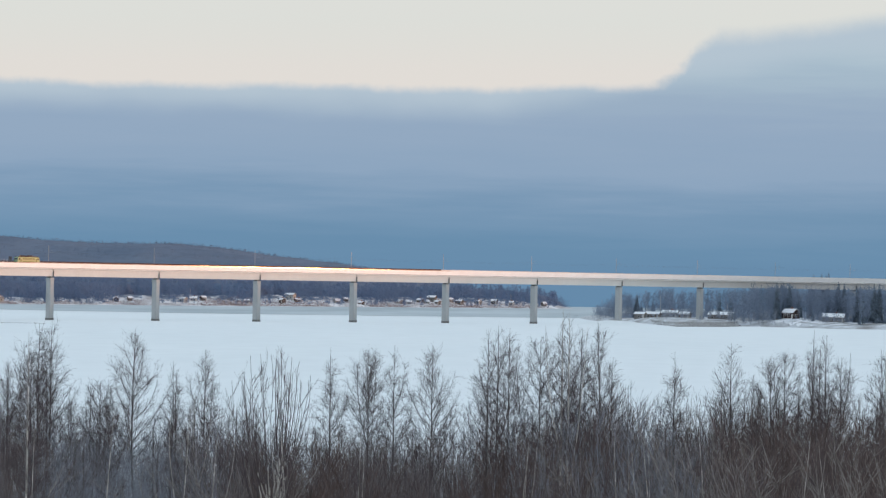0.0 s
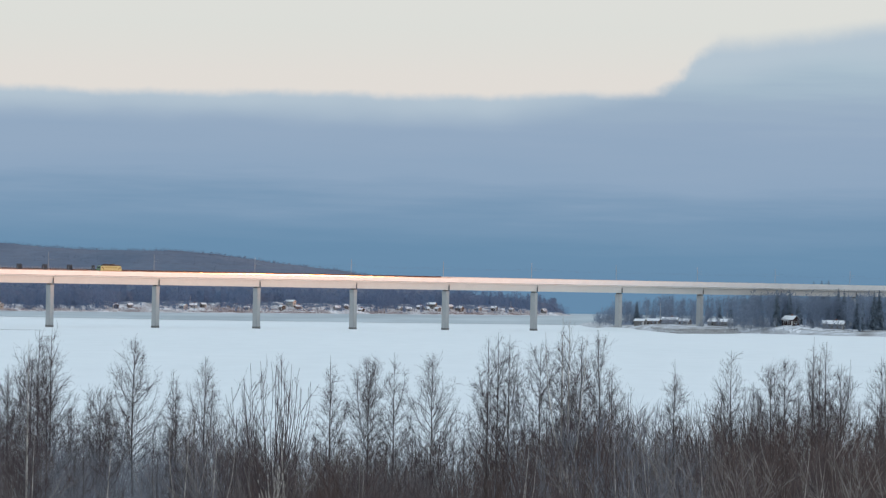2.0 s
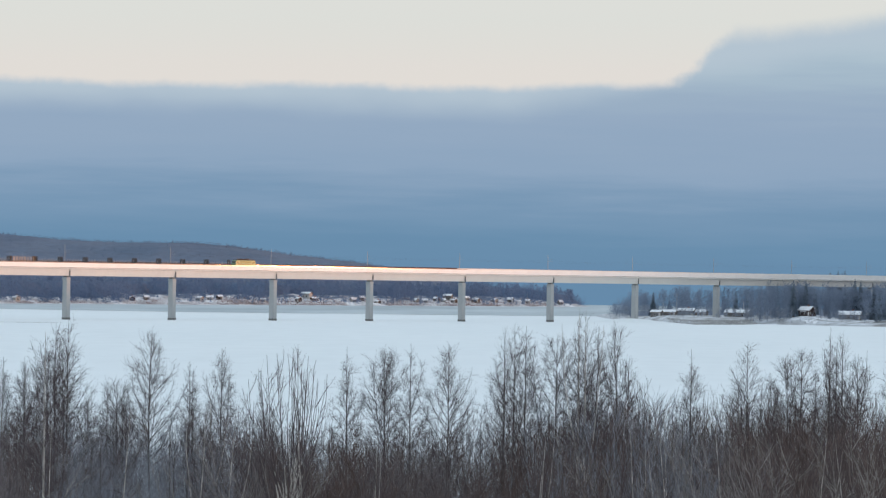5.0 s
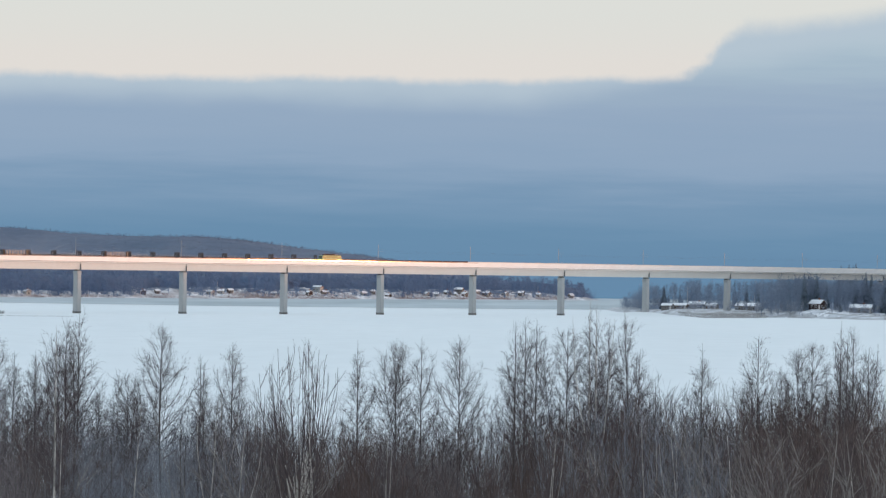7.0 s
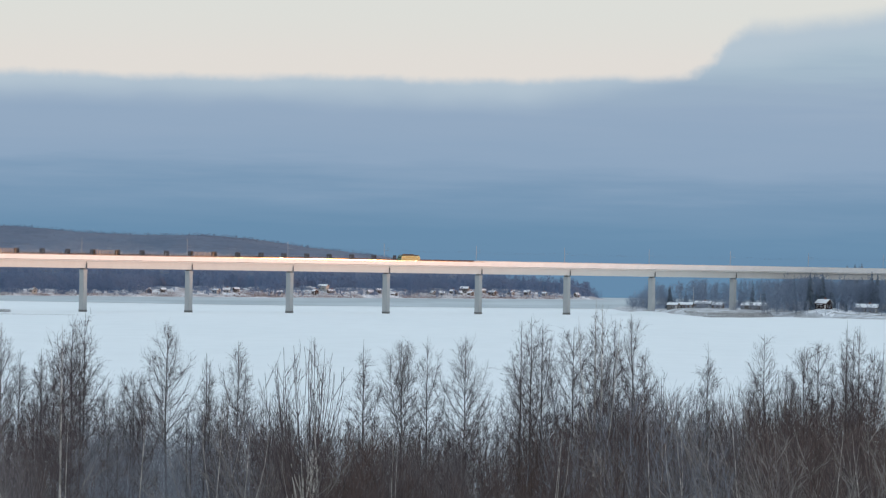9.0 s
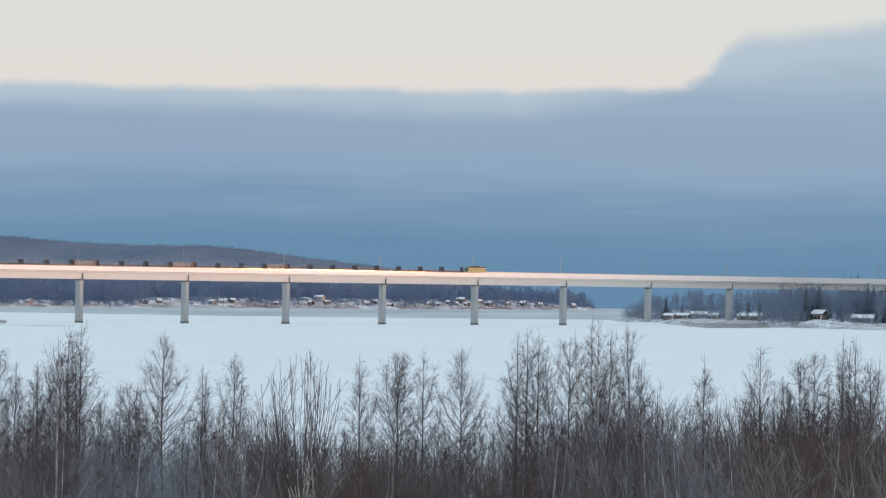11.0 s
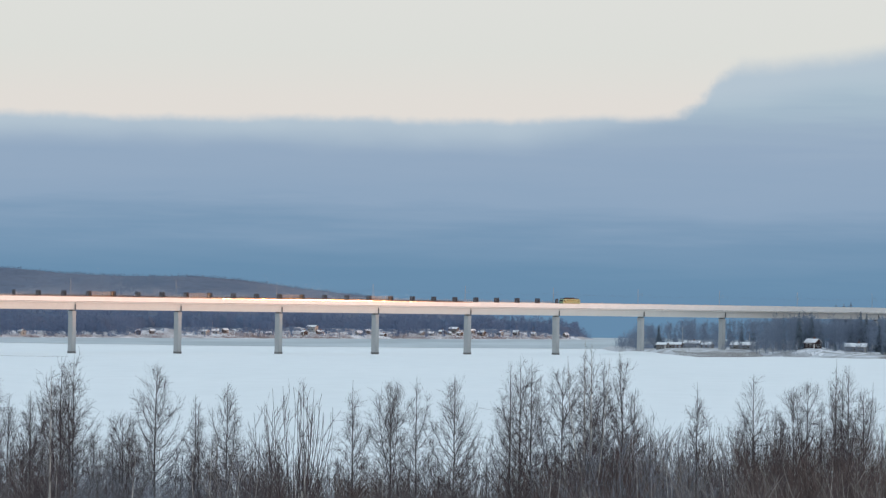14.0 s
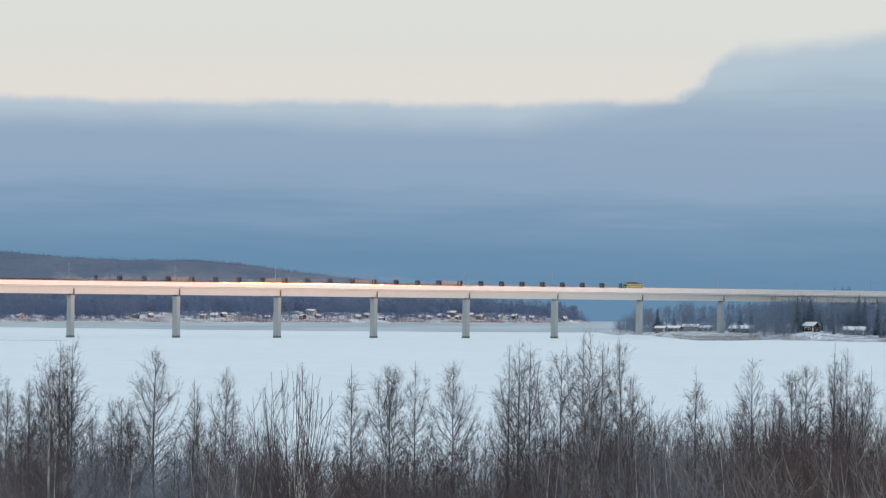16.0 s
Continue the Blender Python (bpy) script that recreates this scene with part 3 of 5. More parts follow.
def make_masts():
    """Overhead line masts, one at each pier, and the wires between them."""
    first, last = -3, 13
    mast = None
    for n in range(first, last + 1):
        at = on_bridge(n * SPAN + 1.9, 3.95, 22.6)
        if mast is None:
            mast = thing("catenary_mast", "slim grey steel overhead line mast on the bridge", "mast", at, "overhead line masts")
            part("mast_post", prism(((-0.11, 0), (0.11, 0), (0.07, 10.6), (-0.07, 10.6)), 0.18, 0.02), MAST, mast)
            part("arm", box((0.07, 3.6, 0.07), (0, -1.8, 7.3), 0.01), MAST, mast)
            part("stay", box((0.05, 3.4, 0.05), (0, -1.7, 8.1), 0.01, pose(0, 0, 0, -14)), MAST, mast)
            part("insulator", cyl(0.06, 0.4, (0, -3.2, 7.3), "y", 10), MAST, mast)
        else:
            copy_thing(mast, at)
    for name, z, y in (("contact_wire", 29.3, 0.4), ("carrier_wire", 30.6, 0.4)):
        p = np.array([(s, y, z - (0.0 if name == "contact_wire" else 0.9 * (1 - abs((s % 60) / 30 - 1) ** 2))) for s in np.arange(-180, 781, 10)])
        me = mesh_of(name, *tubes(p[:-1], p[1:], np.full(len(p) - 1, 0.007), np.full(len(p) - 1, 0.007), 4))
        me.materials.append(WIRE)
        ob = new(name, me)
        ob.matrix_basis = BRIDGE
        tagged(ob, "thin dark overhead wire strung along the bridge masts", "wire")


make_bridge()
make_masts()

# ---------------------------------------------------------------- the train


def wheel_mesh(r, width):
    bm = cyl(r, width, (0, 0, 0), "y", 20)
    add_cyl(bm, r * 1.08, 0.03, (0, width / 2 * 0.9, 0), "y", 20)
    add_cyl(bm, r * 0.35, width * 1.6, (0, 0, 0), "y", 12)
    me = bpy.data.meshes.new("wheel")
    bm.to_mesh(me)
    bm.free()
    me.materials.append(LOCO_DARK)
    return me


def make_loco():
    loco = thing("locomotive", "yellow and green electric locomotive with dark roof gear", "locomotive", on_bridge(0, 0, RAIL_Z))
    side = ((-5.9, 1.0), (5.95, 1.0), (6.15, 1.5), (6.12, 2.35), (5.80, 3.60), (5.45, 3.82), (-5.45, 3.82), (-5.80, 3.60), (-6.10, 2.35), (-6.12, 1.5))
    part("body", prism(side, 2.9, 0.08), LOCO_YELLOW, loco, "yellow painted body")
    part("underframe", box((12.0, 2.5, 0.45), (0, 0, 0.95), 0.06), LOCO_DARK, loco)
    for y, turn in ((-1.47, 0), (1.47, 0)):
        part("side_stripe", box((6.6, 0.04, 0.62), (-0.2, y, 1.72), 0.01), LOCO_GREEN, loco, "green side stripe")
        for x in (-2.6, -1.25, 0.1, 1.45, 2.8):
            part("side_grille", box((1.1, 0.05, 0.72), (x - 0.1, y, 3.1), 0.02), LOCO_GREEN, loco, "dull green louvred grille")
        for x in (-5.05, 5.1):
            part("cab_window", box((0.7, 0.05, 0.65), (x, y, 3.0), 0.02), GLASS, loco)
        for x in (-4.2, 4.25):
            part("cab_door", box((0.6, 0.05, 1.9), (x, y, 2.15), 0.02), LOCO_GREEN, loco)
    for x, lean in ((5.98, -14), (-5.96, 14)):
        part("windscreen", box((0.06, 2.3, 0.85), (x, 0, 3.05), 0.02, pose(0, 0, 0, 0, lean)), GLASS, loco)
    for x in (-5.3, 5.35):
        part("roof_lamp", box((0.45, 0.9, 0.28), (x, 0, 3.93), 0.06), WHITE_WOOD, loco, "pale headlamp box")
    part("roof_deck", box((10.4, 2.7, 0.42), (0, 0, 3.98), 0.05), LOCO_DARK, loco)
    for x, w, z in ((-2.4, 1.7, 0.42), (-0.3, 1.1, 0.30), (1.5, 1.6, 0.46)):
        part("roof_gear", box((w, 1.9, z), (x, 0, 4.18 + z / 2), 0.06), LOCO_DARK, loco)
    for x in (-3.6, 3.3):
        bm = box((1.6, 0.06, 0.06), (0, 0.5, 0.15), 0.01, pose(0, 0, 0, 0, -14))
        add_box(bm, (1.6, 0.06, 0.06), (0, -0.5, 0.15), 0.01, pose(0, 0, 0, 0, 14))
        add_box(bm, (0.3, 1.7, 0.08), (0.7, 0, 0.32), 0.02)
        part("pantograph", bm, STEEL, loco, at=pose(x, 0, 4.12))
    for x in (6.3, -6.3):
        for y in (-0.88, 0.88):
            part("buffer", cyl(0.22, 0.45, (x, y, 1.05), "x", 14), LOCO_DARK, loco)
    for x in (-3.2, 3.2):
        bogie = part("bogie", box((3.4, 2.3, 0.5), (x, 0, 0.62), 0.08), LOCO_DARK, loco)
        for dx in (-1.15, 1.15):
            for y in (-0.75, 0.75):
                part("wheel", WHEEL, LOCO_DARK, bogie, at=pose(x + dx, y, 0.58))
    return loco


def make_wagon(kind):
    """An empty two-axle timber wagon with side stakes and an end wall at either end. kind: dark or orange."""
    label = {"dark": "empty red-brown two-axle timber wagon with dark end walls",
             "orange": "empty timber wagon with tall orange-brown stakes and end walls"}[kind]
    w = thing("timber_wagon", label, "wagon", on_bridge(0, 0, RAIL_Z), "timber wagons of the train")
    deck = box((12.7, 2.75, 0.22), (0, 0, 1.18), 0.03)
    part("deck", deck, WAGON, w)
    for y in (-1.2, 1.2):
        part("sill", box((12.9, 0.16, 0.42), (0, y, 0.92), 0.03), WAGON, w)
    for x in (-4.4, 4.4):
        axle = part("axle", cyl(0.09, 2.2, (x, 0, 0.5), "y", 10), LOCO_DARK, w)
        for y in (-0.75, 0.75):
            part("wheel", WHEEL, LOCO_DARK, axle, at=pose(x, y, 0.5))
            part("axle_box", box((0.9, 0.2, 0.35), (x, y * 1.45, 0.62), 0.04), LOCO_DARK, axle)
    for x in (6.62, -6.62):
        for y in (-0.88, 0.88):
            part("buffer", cyl(0.2, 0.5, (x, y, 1.02), "x", 12), LOCO_DARK, w)
    stake_mat = STAKE if kind == "orange" else MAST
    wall_mat = BULK_ORANGE if kind == "orange" else BULK_DARK
    tall = {"dark": 1.75, "orange": 2.55}[kind]
    for x in (-5.2, -3.7, -2.2, -0.7, 0.8, 2.3, 3.8, 5.2):
        for y in (-1.36, 1.36):
            part("stake", box((0.24 if kind == "orange" else 0.12, 0.12, tall), (x, y, 1.25 + tall / 2), 0.015), stake_mat, w)
    for x in (-6.35, 6.35):
        wall = part("end_wall", box((0.10, 2.05, 2.3), (x, 0, 2.55), 0.03), wall_mat, w, "tall steel end wall")
        for y in (-1.02, -0.35, 0.35, 1.02):
            part("rib", box((0.24, 0.12, 2.6), (x, y, 2.58), 0.02), wall_mat, wall)
        part("top_beam", box((0.26, 2.1, 0.16), (x, 0, 3.93), 0.05), wall_mat, wall)
    return w


WHEEL = wheel_mesh(0.5, 0.14)
LOCO = make_loco()
KINDS = {k: "orange" for k in (8, 12, 16, 20)}
FIRST_OF = {}
WAGONS = []
for k in range(24):
    kind = KINDS.get(k, "dark")
    if kind in FIRST_OF:
        WAGONS.append(copy_thing(FIRST_OF[kind], on_bridge(0, 0, RAIL_Z)))
    else:
        FIRST_OF[kind] = make_wagon(kind)
        WAGONS.append(FIRST_OF[kind])

# ---------------------------------------------------------------- trees and brush


def limb(start, way, length, steps, bend, lift, rng):
    """A crooked line of points that leans back towards the vertical by lift."""
    pts = [np.array(start, float)]
    d = np.array(way, float)
    for _ in range(steps):
        d = d + rng.normal(0, bend, 3) + np.array((0, 0, lift))
        d /= np.linalg.norm(d)
        pts.append(pts[-1] + d * length / steps)
    return np.array(pts)


def ways(az, tilt):
    return np.stack([np.cos(az) * np.sin(tilt), np.sin(az) * np.sin(tilt), np.cos(tilt)], -1)


def bows(start, az, tilt0, tilt1, length, steps, rng, wander=0.05):
    """Many branches at once: each leaves at tilt0 from the vertical and bows to tilt1. Points as (branch, step, 3)."""
    u = (np.arange(steps) + 0.5) / steps
    tilt = tilt0[:, None] + (tilt1 - tilt0)[:, None] * u[None] + rng.normal(0, wander, (len(az), steps))
    turn = az[:, None] + np.cumsum(rng.normal(0, wander * 1.6, (len(az), steps)), 1)
    step = ways(turn, tilt) * (length / steps)[:, None, None]
    return np.concatenate([start[:, None], start[:, None] + np.cumsum(step, 1)], 1)


def chain(lines, r0, r1):
    """Branches as tube ends and radii, tapering from r0 to r1."""
    n, k = lines.shape[0], lines.shape[1] - 1
    u = np.linspace(0, 1, k + 1)
    r = np.broadcast_to(r0, (n,))[:, None] + (np.broadcast_to(r1, (n,)) - np.broadcast_to(r0, (n,)))[:, None] * u[None]
    return lines[:, :-1].reshape(-1, 3), lines[:, 1:].reshape(-1, 3), r[:, :-1].reshape(-1), r[:, 1:].reshape(-1)


def offshoots(lines, count, lo, hi, splay, length, rng, steps=1, lift=0.25, favour=1.0, full=0.0):
    """Side twigs: count of them spring from the branches between the shares lo and hi, splayed off the branch's
    own way; a higher favour gives more of them to the longer branches, and those on branches shorter than full shrink with them."""
    n, k = lines.shape[0], lines.shape[1] - 1
    span = np.linalg.norm(lines[:, -1] - lines[:, 0], axis=1)
    size = span ** favour
    who = rng.choice(n, count, p=size / size.sum())
    u = rng.uniform(lo, hi, count) * k
    j = np.minimum(u.astype(int), k - 1)
    a, b = lines[who, j], lines[who, j + 1]
    d = (b - a) / (np.linalg.norm(b - a, axis=1, keepdims=True) + 1e-9)
    side = rng.normal(0, 1, (count, 3))
    side -= d * np.sum(side * d, 1, keepdims=True)
    side /= np.linalg.norm(side, axis=1, keepdims=True)
    ang = rng.normal(splay, splay * 0.3, count)[:, None]
    d = d * np.cos(ang) + side * np.sin(ang)
    long = length(u / k, count)[:, None] * (np.clip(span[who] / full, 0.38, 1.0)[:, None] if full else 1.0)
    pts = [a + (b - a) * (u - j)[:, None]]
    for _ in range(steps):
        d = d + np.array((0, 0, lift / steps)) + rng.normal(0, 0.10, (count, 3))
        d /= np.linalg.norm(d, axis=1, keepdims=True)
        pts.append(pts[-1] + d * long / steps)
    return np.stack(pts, 1)


CONE = ((0.0, 0.40, 0.54, 0.64, 0.73, 0.82, 0.91, 1.0), (1.15, 1.3, 1.22, 0.97, 0.66, 0.40, 0.19, 0.04))
VASE = ((0.0, 0.40, 0.52, 0.64, 0.74, 0.84, 0.93, 1.0), (0.5, 0.80, 1.0, 1.0, 0.86, 0.60, 0.30, 0.06))


def birch_pieces(seed, h, reach, tops=1, form=CONE, limbs=44, twigs=760, sprigs=3600, bare=0.30, stout=1.0):
    """Trunk and crown of a bare young birch: a slim leader or several, limbs that bow upwards, fine side twigs and sprigs."""
    rng = np.random.default_rng(seed)
    az0 = rng.uniform(0, 6.28)
    lead = bows(np.zeros((1, 3)), np.array([az0]), np.array([0.035]), np.array([-0.02]), np.array([h]), 16, rng, 0.030)
    r_foot = 0.0052 * h * stout
    leaders = [(lead[0], 0.0)]
    if tops > 1:
        k = rng.integers(5, 9, tops - 1)
        start = lead[0][k]
        long = h * (1 - k / 16) * rng.uniform(0.86, 0.98, tops - 1)
        more = bows(start, az0 + 1.2 + np.arange(tops - 1) * 2.6, np.full(tops - 1, 0.34), np.full(tops - 1, 0.02), long, 16, rng, 0.03)
        leaders += [(m, kk / 16) for m, kk in zip(more, k)]
    trunk = [chain(lead[:, :13], r_foot, r_foot * 0.40), chain(lead[:, 12:], r_foot * 0.40, 0.0042)]
    big = []
    for line, t0 in leaders:
        if t0:
            trunk.append(chain(line[None], r_foot * 0.62 * (1 - t0 * 0.5), 0.004))
        n = max(10, int(limbs * (1 - t0) / (1 if tops == 1 else 1.3)))
        u = (np.arange(n) + rng.uniform(0, 1, n)) / n
        t = np.maximum(bare, t0 + 0.05) + (0.955 - np.maximum(bare, t0 + 0.05)) * u ** 1.1
        q = (t - t0) / (1 - t0) * 16
        k = np.minimum(q.astype(int), 15)
        start = line[k] + (line[k + 1] - line[k]) * (q - k)[:, None]
        wide = reach * (1.0 if not t0 else 0.62) * np.interp(t, *form) * rng.uniform(0.6, 1.25, n)
        tilt0 = np.interp(t, (0.3, 0.6, 1.0), (1.02, 0.88, 0.50)) + rng.normal(0, 0.14, n)
        tilt1 = np.interp(t, (0.3, 0.6, 1.0), (0.72, 0.52, 0.22)) + rng.normal(0, 0.20, n)
        big.append(bows(start, np.arange(n) * 2.4 + rng.normal(0, 0.45, n), tilt0, tilt1, np.minimum(wide / np.sin((tilt0 + tilt1) / 2) + 0.05, np.maximum(0.1, (h * 0.985 - start[:, 2]) * 0.95)), 6, rng, 0.07))
    big = np.concatenate(big)
    long = np.linalg.norm(big[:, -1] - big[:, 0], axis=1)
    tips = np.stack([l[[9, 10, 11, 12, 13, 14, 15]] for l, _ in leaders])
    tw = offshoots(big, twigs, 0.05, 1.0, 0.60, lambda u, c: rng.uniform(0.25, 0.80, c) * (1.2 - 0.80 * u) * min(1.0, reach * 1.4), rng, 3, 0.12, 1.5, 0.7)
    top_tw = offshoots(tips, 38 * tops, 0.1, 1.0, 0.50, lambda u, c: rng.uniform(0.15, 0.55, c) * (1.1 - 0.7 * u), rng, 1)
    sp = np.concatenate([offshoots(tw, sprigs, 0.05, 1.0, 0.65, lambda u, c: rng.uniform(0.12, 0.38, c), rng, 1, 0.0, 1.1), top_tw])
    crown = join_pieces([tubes(*chain(big, np.clip(long * 0.0105, 0.0042, 0.016) * stout, 0.0032), 3), tubes(*chain(tw, 0.0046, 0.0022), 2),
                         tubes(*chain(sp, 0.0029, 0.0017), 2)])
    return join_pieces([tubes(*c, 7) for c in trunk]), crown


def fan_pieces(seed, h=9.0, spread=1.0):
    """A many-stemmed willow: a tight bundle of pale stems that parts at half its height and sweeps up and out, with few ascending twigs."""
    rng = np.random.default_rng(seed)
    m = 5
    foot = np.stack([rng.normal(0, 0.11, m), rng.normal(0, 0.11, m), np.zeros(m)], 1)
    bundle = bows(foot, rng.uniform(0, 6.28, m), np.full(m, 0.02), np.full(m, 0.04), np.full(m, h * 0.50), 8, rng, 0.02)
    n = 24
    share = np.linspace(-1, 1, n)
    share = np.sign(share) * np.abs(share) ** 1.15 + rng.normal(0, 0.06, n)
    start = bundle[np.clip(((share + 1) / 2 * m).astype(int), 0, m - 1), rng.integers(5, 9, n)]
    rest = h * (0.985 - 0.07 * np.abs(share) ** 1.5 - rng.uniform(0, 0.09, n)) - start[:, 2]
    tilt = np.abs(share) * np.arctan(spread / (0.48 * h))
    stems = bows(start, np.where(share > 0, 0.0, np.pi) + rng.normal(0, 0.5, n), tilt * 1.75 + 0.04, tilt * 0.25, rest, 12, rng, 0.065)
    r = rng.uniform(0.75, 1.2, n)
    low = chain(stems[:, :4], 0.019 * r, 0.0145 * r)
    high = chain(stems[:, 3:], 0.0145 * r, 0.0052)
    side = offshoots(stems[:, 2:], 110, 0.0, 0.9, 0.42, lambda u, c: rng.uniform(0.4, 1.5, c) * (1.1 - 0.6 * u), rng, 5, 0.45)
    tw = offshoots(side, 560, 0.15, 1.0, 0.45, lambda u, c: rng.uniform(0.15, 0.5, c), rng, 2, 0.3)
    sp = offshoots(tw, 1100, 0.1, 1.0, 0.5, lambda u, c: rng.uniform(0.08, 0.25, c), rng)
    trunk = join_pieces([tubes(*chain(bundle, 0.023, 0.017), 7), tubes(*low, 6)])
    return trunk, join_pieces([tubes(*high, 4), tubes(*chain(side, 0.0095, 0.0038), 4), tubes(*chain(tw, 0.004, 0.0024), 2), tubes(*chain(sp, 0.0028, 0.0018), 2)])


def whole(piece_pair):
    return join_pieces(piece_pair)


def brush_pieces(seed, h=5.5, shoots=17):
    """A clump of slim crooked shoots whose upper halves fork into a tangle of twigs."""
    rng = np.random.default_rng(seed)
    a, r = rng.uniform(0, 6.28, shoots), rng.uniform(0.0, 1.2, shoots)
    start = np.stack([np.cos(a) * r, np.sin(a) * r, np.zeros(shoots)], 1)
    stems = bows(start, a + rng.normal(0, 0.8, shoots), rng.uniform(0.02, 0.30, shoots), rng.uniform(-0.05, 0.22, shoots), h * rng.uniform(0.55, 1.0, shoots), 6, rng, 0.09)
    forks = offshoots(stems, shoots * 7, 0.30, 0.98, 0.55, lambda u, c: rng.uniform(0.5, 1.35, c), rng, 2, 0.5)
    tw = offshoots(forks, shoots * 21, 0.1, 1.0, 0.6, lambda u, c: rng.uniform(0.2, 0.6, c), rng, 1, 0.3)
    return join_pieces([tubes(*chain(stems, 0.0090, 0.0040), 3), tubes(*chain(forks, 0.0066, 0.0034), 2), tubes(*chain(tw, 0.0054, 0.0028), 2)])


def spruce_pieces(seed, h=16.0, width=0.21, tiers=22, fronds=11):
    """A spruce: trunk and tiers of drooping, ragged fronds with gaps."""
    rng = np.random.default_rng(seed)
    v, f = [], []
    tv, tf = tubes(np.array([[0, 0, 0]]), np.array([[0, 0, h]]), np.array([h * 0.011]), np.array([0.02]), 6)
    for i in range(tiers):
        t = 0.10 + 0.90 * i / tiers
        z = h * t
        reach = h * width * (1 - t) ** 0.85 * rng.uniform(0.8, 1.15) + 0.15
        for j in range(fronds):
            if rng.uniform() < 0.10:
                continue
            a = j * 2 * np.pi / fronds + rng.uniform(-0.35, 0.35)
            r = reach * rng.uniform(0.65, 1.15)
            c, s = np.cos(a), np.sin(a)
            w = r * 0.36
            droop = r * rng.uniform(0.35, 0.7)
            n = len(v)
            v += [(0, 0, z + 0.25), (c * r * 0.55 - s * w, s * r * 0.55 + c * w, z - droop * 0.35), (c * r, s * r, z - droop),
                  (c * r * 0.55 + s * w, s * r * 0.55 - c * w, z - droop * 0.35)]
            f.append((n, n + 1, n + 2, n + 3))
            v += [(c * r * 0.2, s * r * 0.2, z + 0.1), (c * r * 0.7, s * r * 0.7, z - droop * 0.2 + 0.15), (c * r * 0.8, s * r * 0.8, z - droop * 1.15),
                  (c * r * 0.3, s * r * 0.3, z - droop * 0.9)]
            f.append((n + 4, n + 5, n + 6, n + 7))
    return (tv, tf), (np.array(v), np.array(f))


def shore_birch_pieces(seed, h=13.0, fat=1.0):
    """A bare frosted tree as it shows far off: trunk, limbs and thick bundles of twigs."""
    rng = np.random.default_rng(seed)
    segs, fine = [], []
    axis = limb((0, 0, 0), (rng.normal(0, 0.05), rng.normal(0, 0.05), 1), h, 6, 0.05, 0.03, rng)
    r = np.linspace(0.10, 0.03, 7)
    segs.append((axis[:-1], axis[1:], r[:-1], r[1:]))
    for i in range(20):
        t = 0.22 + 0.76 * i / 20
        k = min(int(t * 6), 5)
        p = axis[k] + (axis[k + 1] - axis[k]) * (t * 6 - k)
        a = i * 2.4 + rng.normal(0, 0.4)
        L = h * 0.26 * np.interp(t, (0.2, 0.5, 1.0), (0.85, 1.0, 0.22)) * rng.uniform(0.7, 1.15)
        d = np.array((np.cos(a), np.sin(a), rng.uniform(0.7, 1.3)))
        line = limb(p, d / np.linalg.norm(d), L, 3, 0.12, 0.03, rng)
        rr = np.linspace(0.045, 0.025, 4)
        segs.append((line[:-1], line[1:], rr[:-1], rr[1:]))
        for j in range(6):
            q = line[rng.integers(1, 4)]
            d2 = d / np.linalg.norm(d) + rng.normal(0, 0.65, 3)
            d2 /= np.linalg.norm(d2)
            fine.append((q[None], (q + d2 * rng.uniform(0.5, 1.7))[None], np.array([0.056 * fat]), np.array([0.03 * fat])))
    return join_pieces([tubes(*[np.concatenate([s[i] for s in group]) for i in range(4)], k) for group, k in ((segs, 2), (fine, 2))])


def far_tree_pieces(seed, h=14.0, n=60, spruce=False):
    """A tree of the far woods: a stem in a loose cloud of twig bundles, or of drooping fronds on a spruce."""
    rng = np.random.default_rng(seed)
    t = rng.uniform(0.08, 1.0, n) ** (1.25 if spruce else 0.85)
    wide = h * (0.165 * (1 - t) + 0.008 if spruce else 0.15 * np.sqrt(np.maximum(0.04, 1 - (1.75 * t - 0.95) ** 2)))
    a, r = rng.uniform(0, 6.28, n), np.sqrt(rng.uniform(0.02, 1, n))
    p = np.stack([np.cos(a) * r * wide, np.sin(a) * r * wide, h * t * (0.97 if spruce else 0.90)], 1)
    d = np.stack([np.cos(a), np.sin(a), rng.uniform(-0.9, 0.1, n) if spruce else rng.uniform(0.6, 2.6, n)], 1) + rng.normal(0, 0.35, (n, 3))
    d /= np.linalg.norm(d, axis=1, keepdims=True)
    long = h * rng.uniform(0.07, 0.15, n) * (1.15 - 0.6 * t)
    q = p + d * long[:, None]
    q[:, 2] = np.minimum(q[:, 2], h)
    wood = tubes(np.zeros((1, 3)), np.array([[0, 0, h * 0.97]]), np.array([h * 0.011]), np.array([h * 0.002]), 3)
    return join_pieces([wood, tubes(p, q, np.full(n, h * (0.020 if spruce else 0.0165)), np.full(n, h * 0.005), 2)])


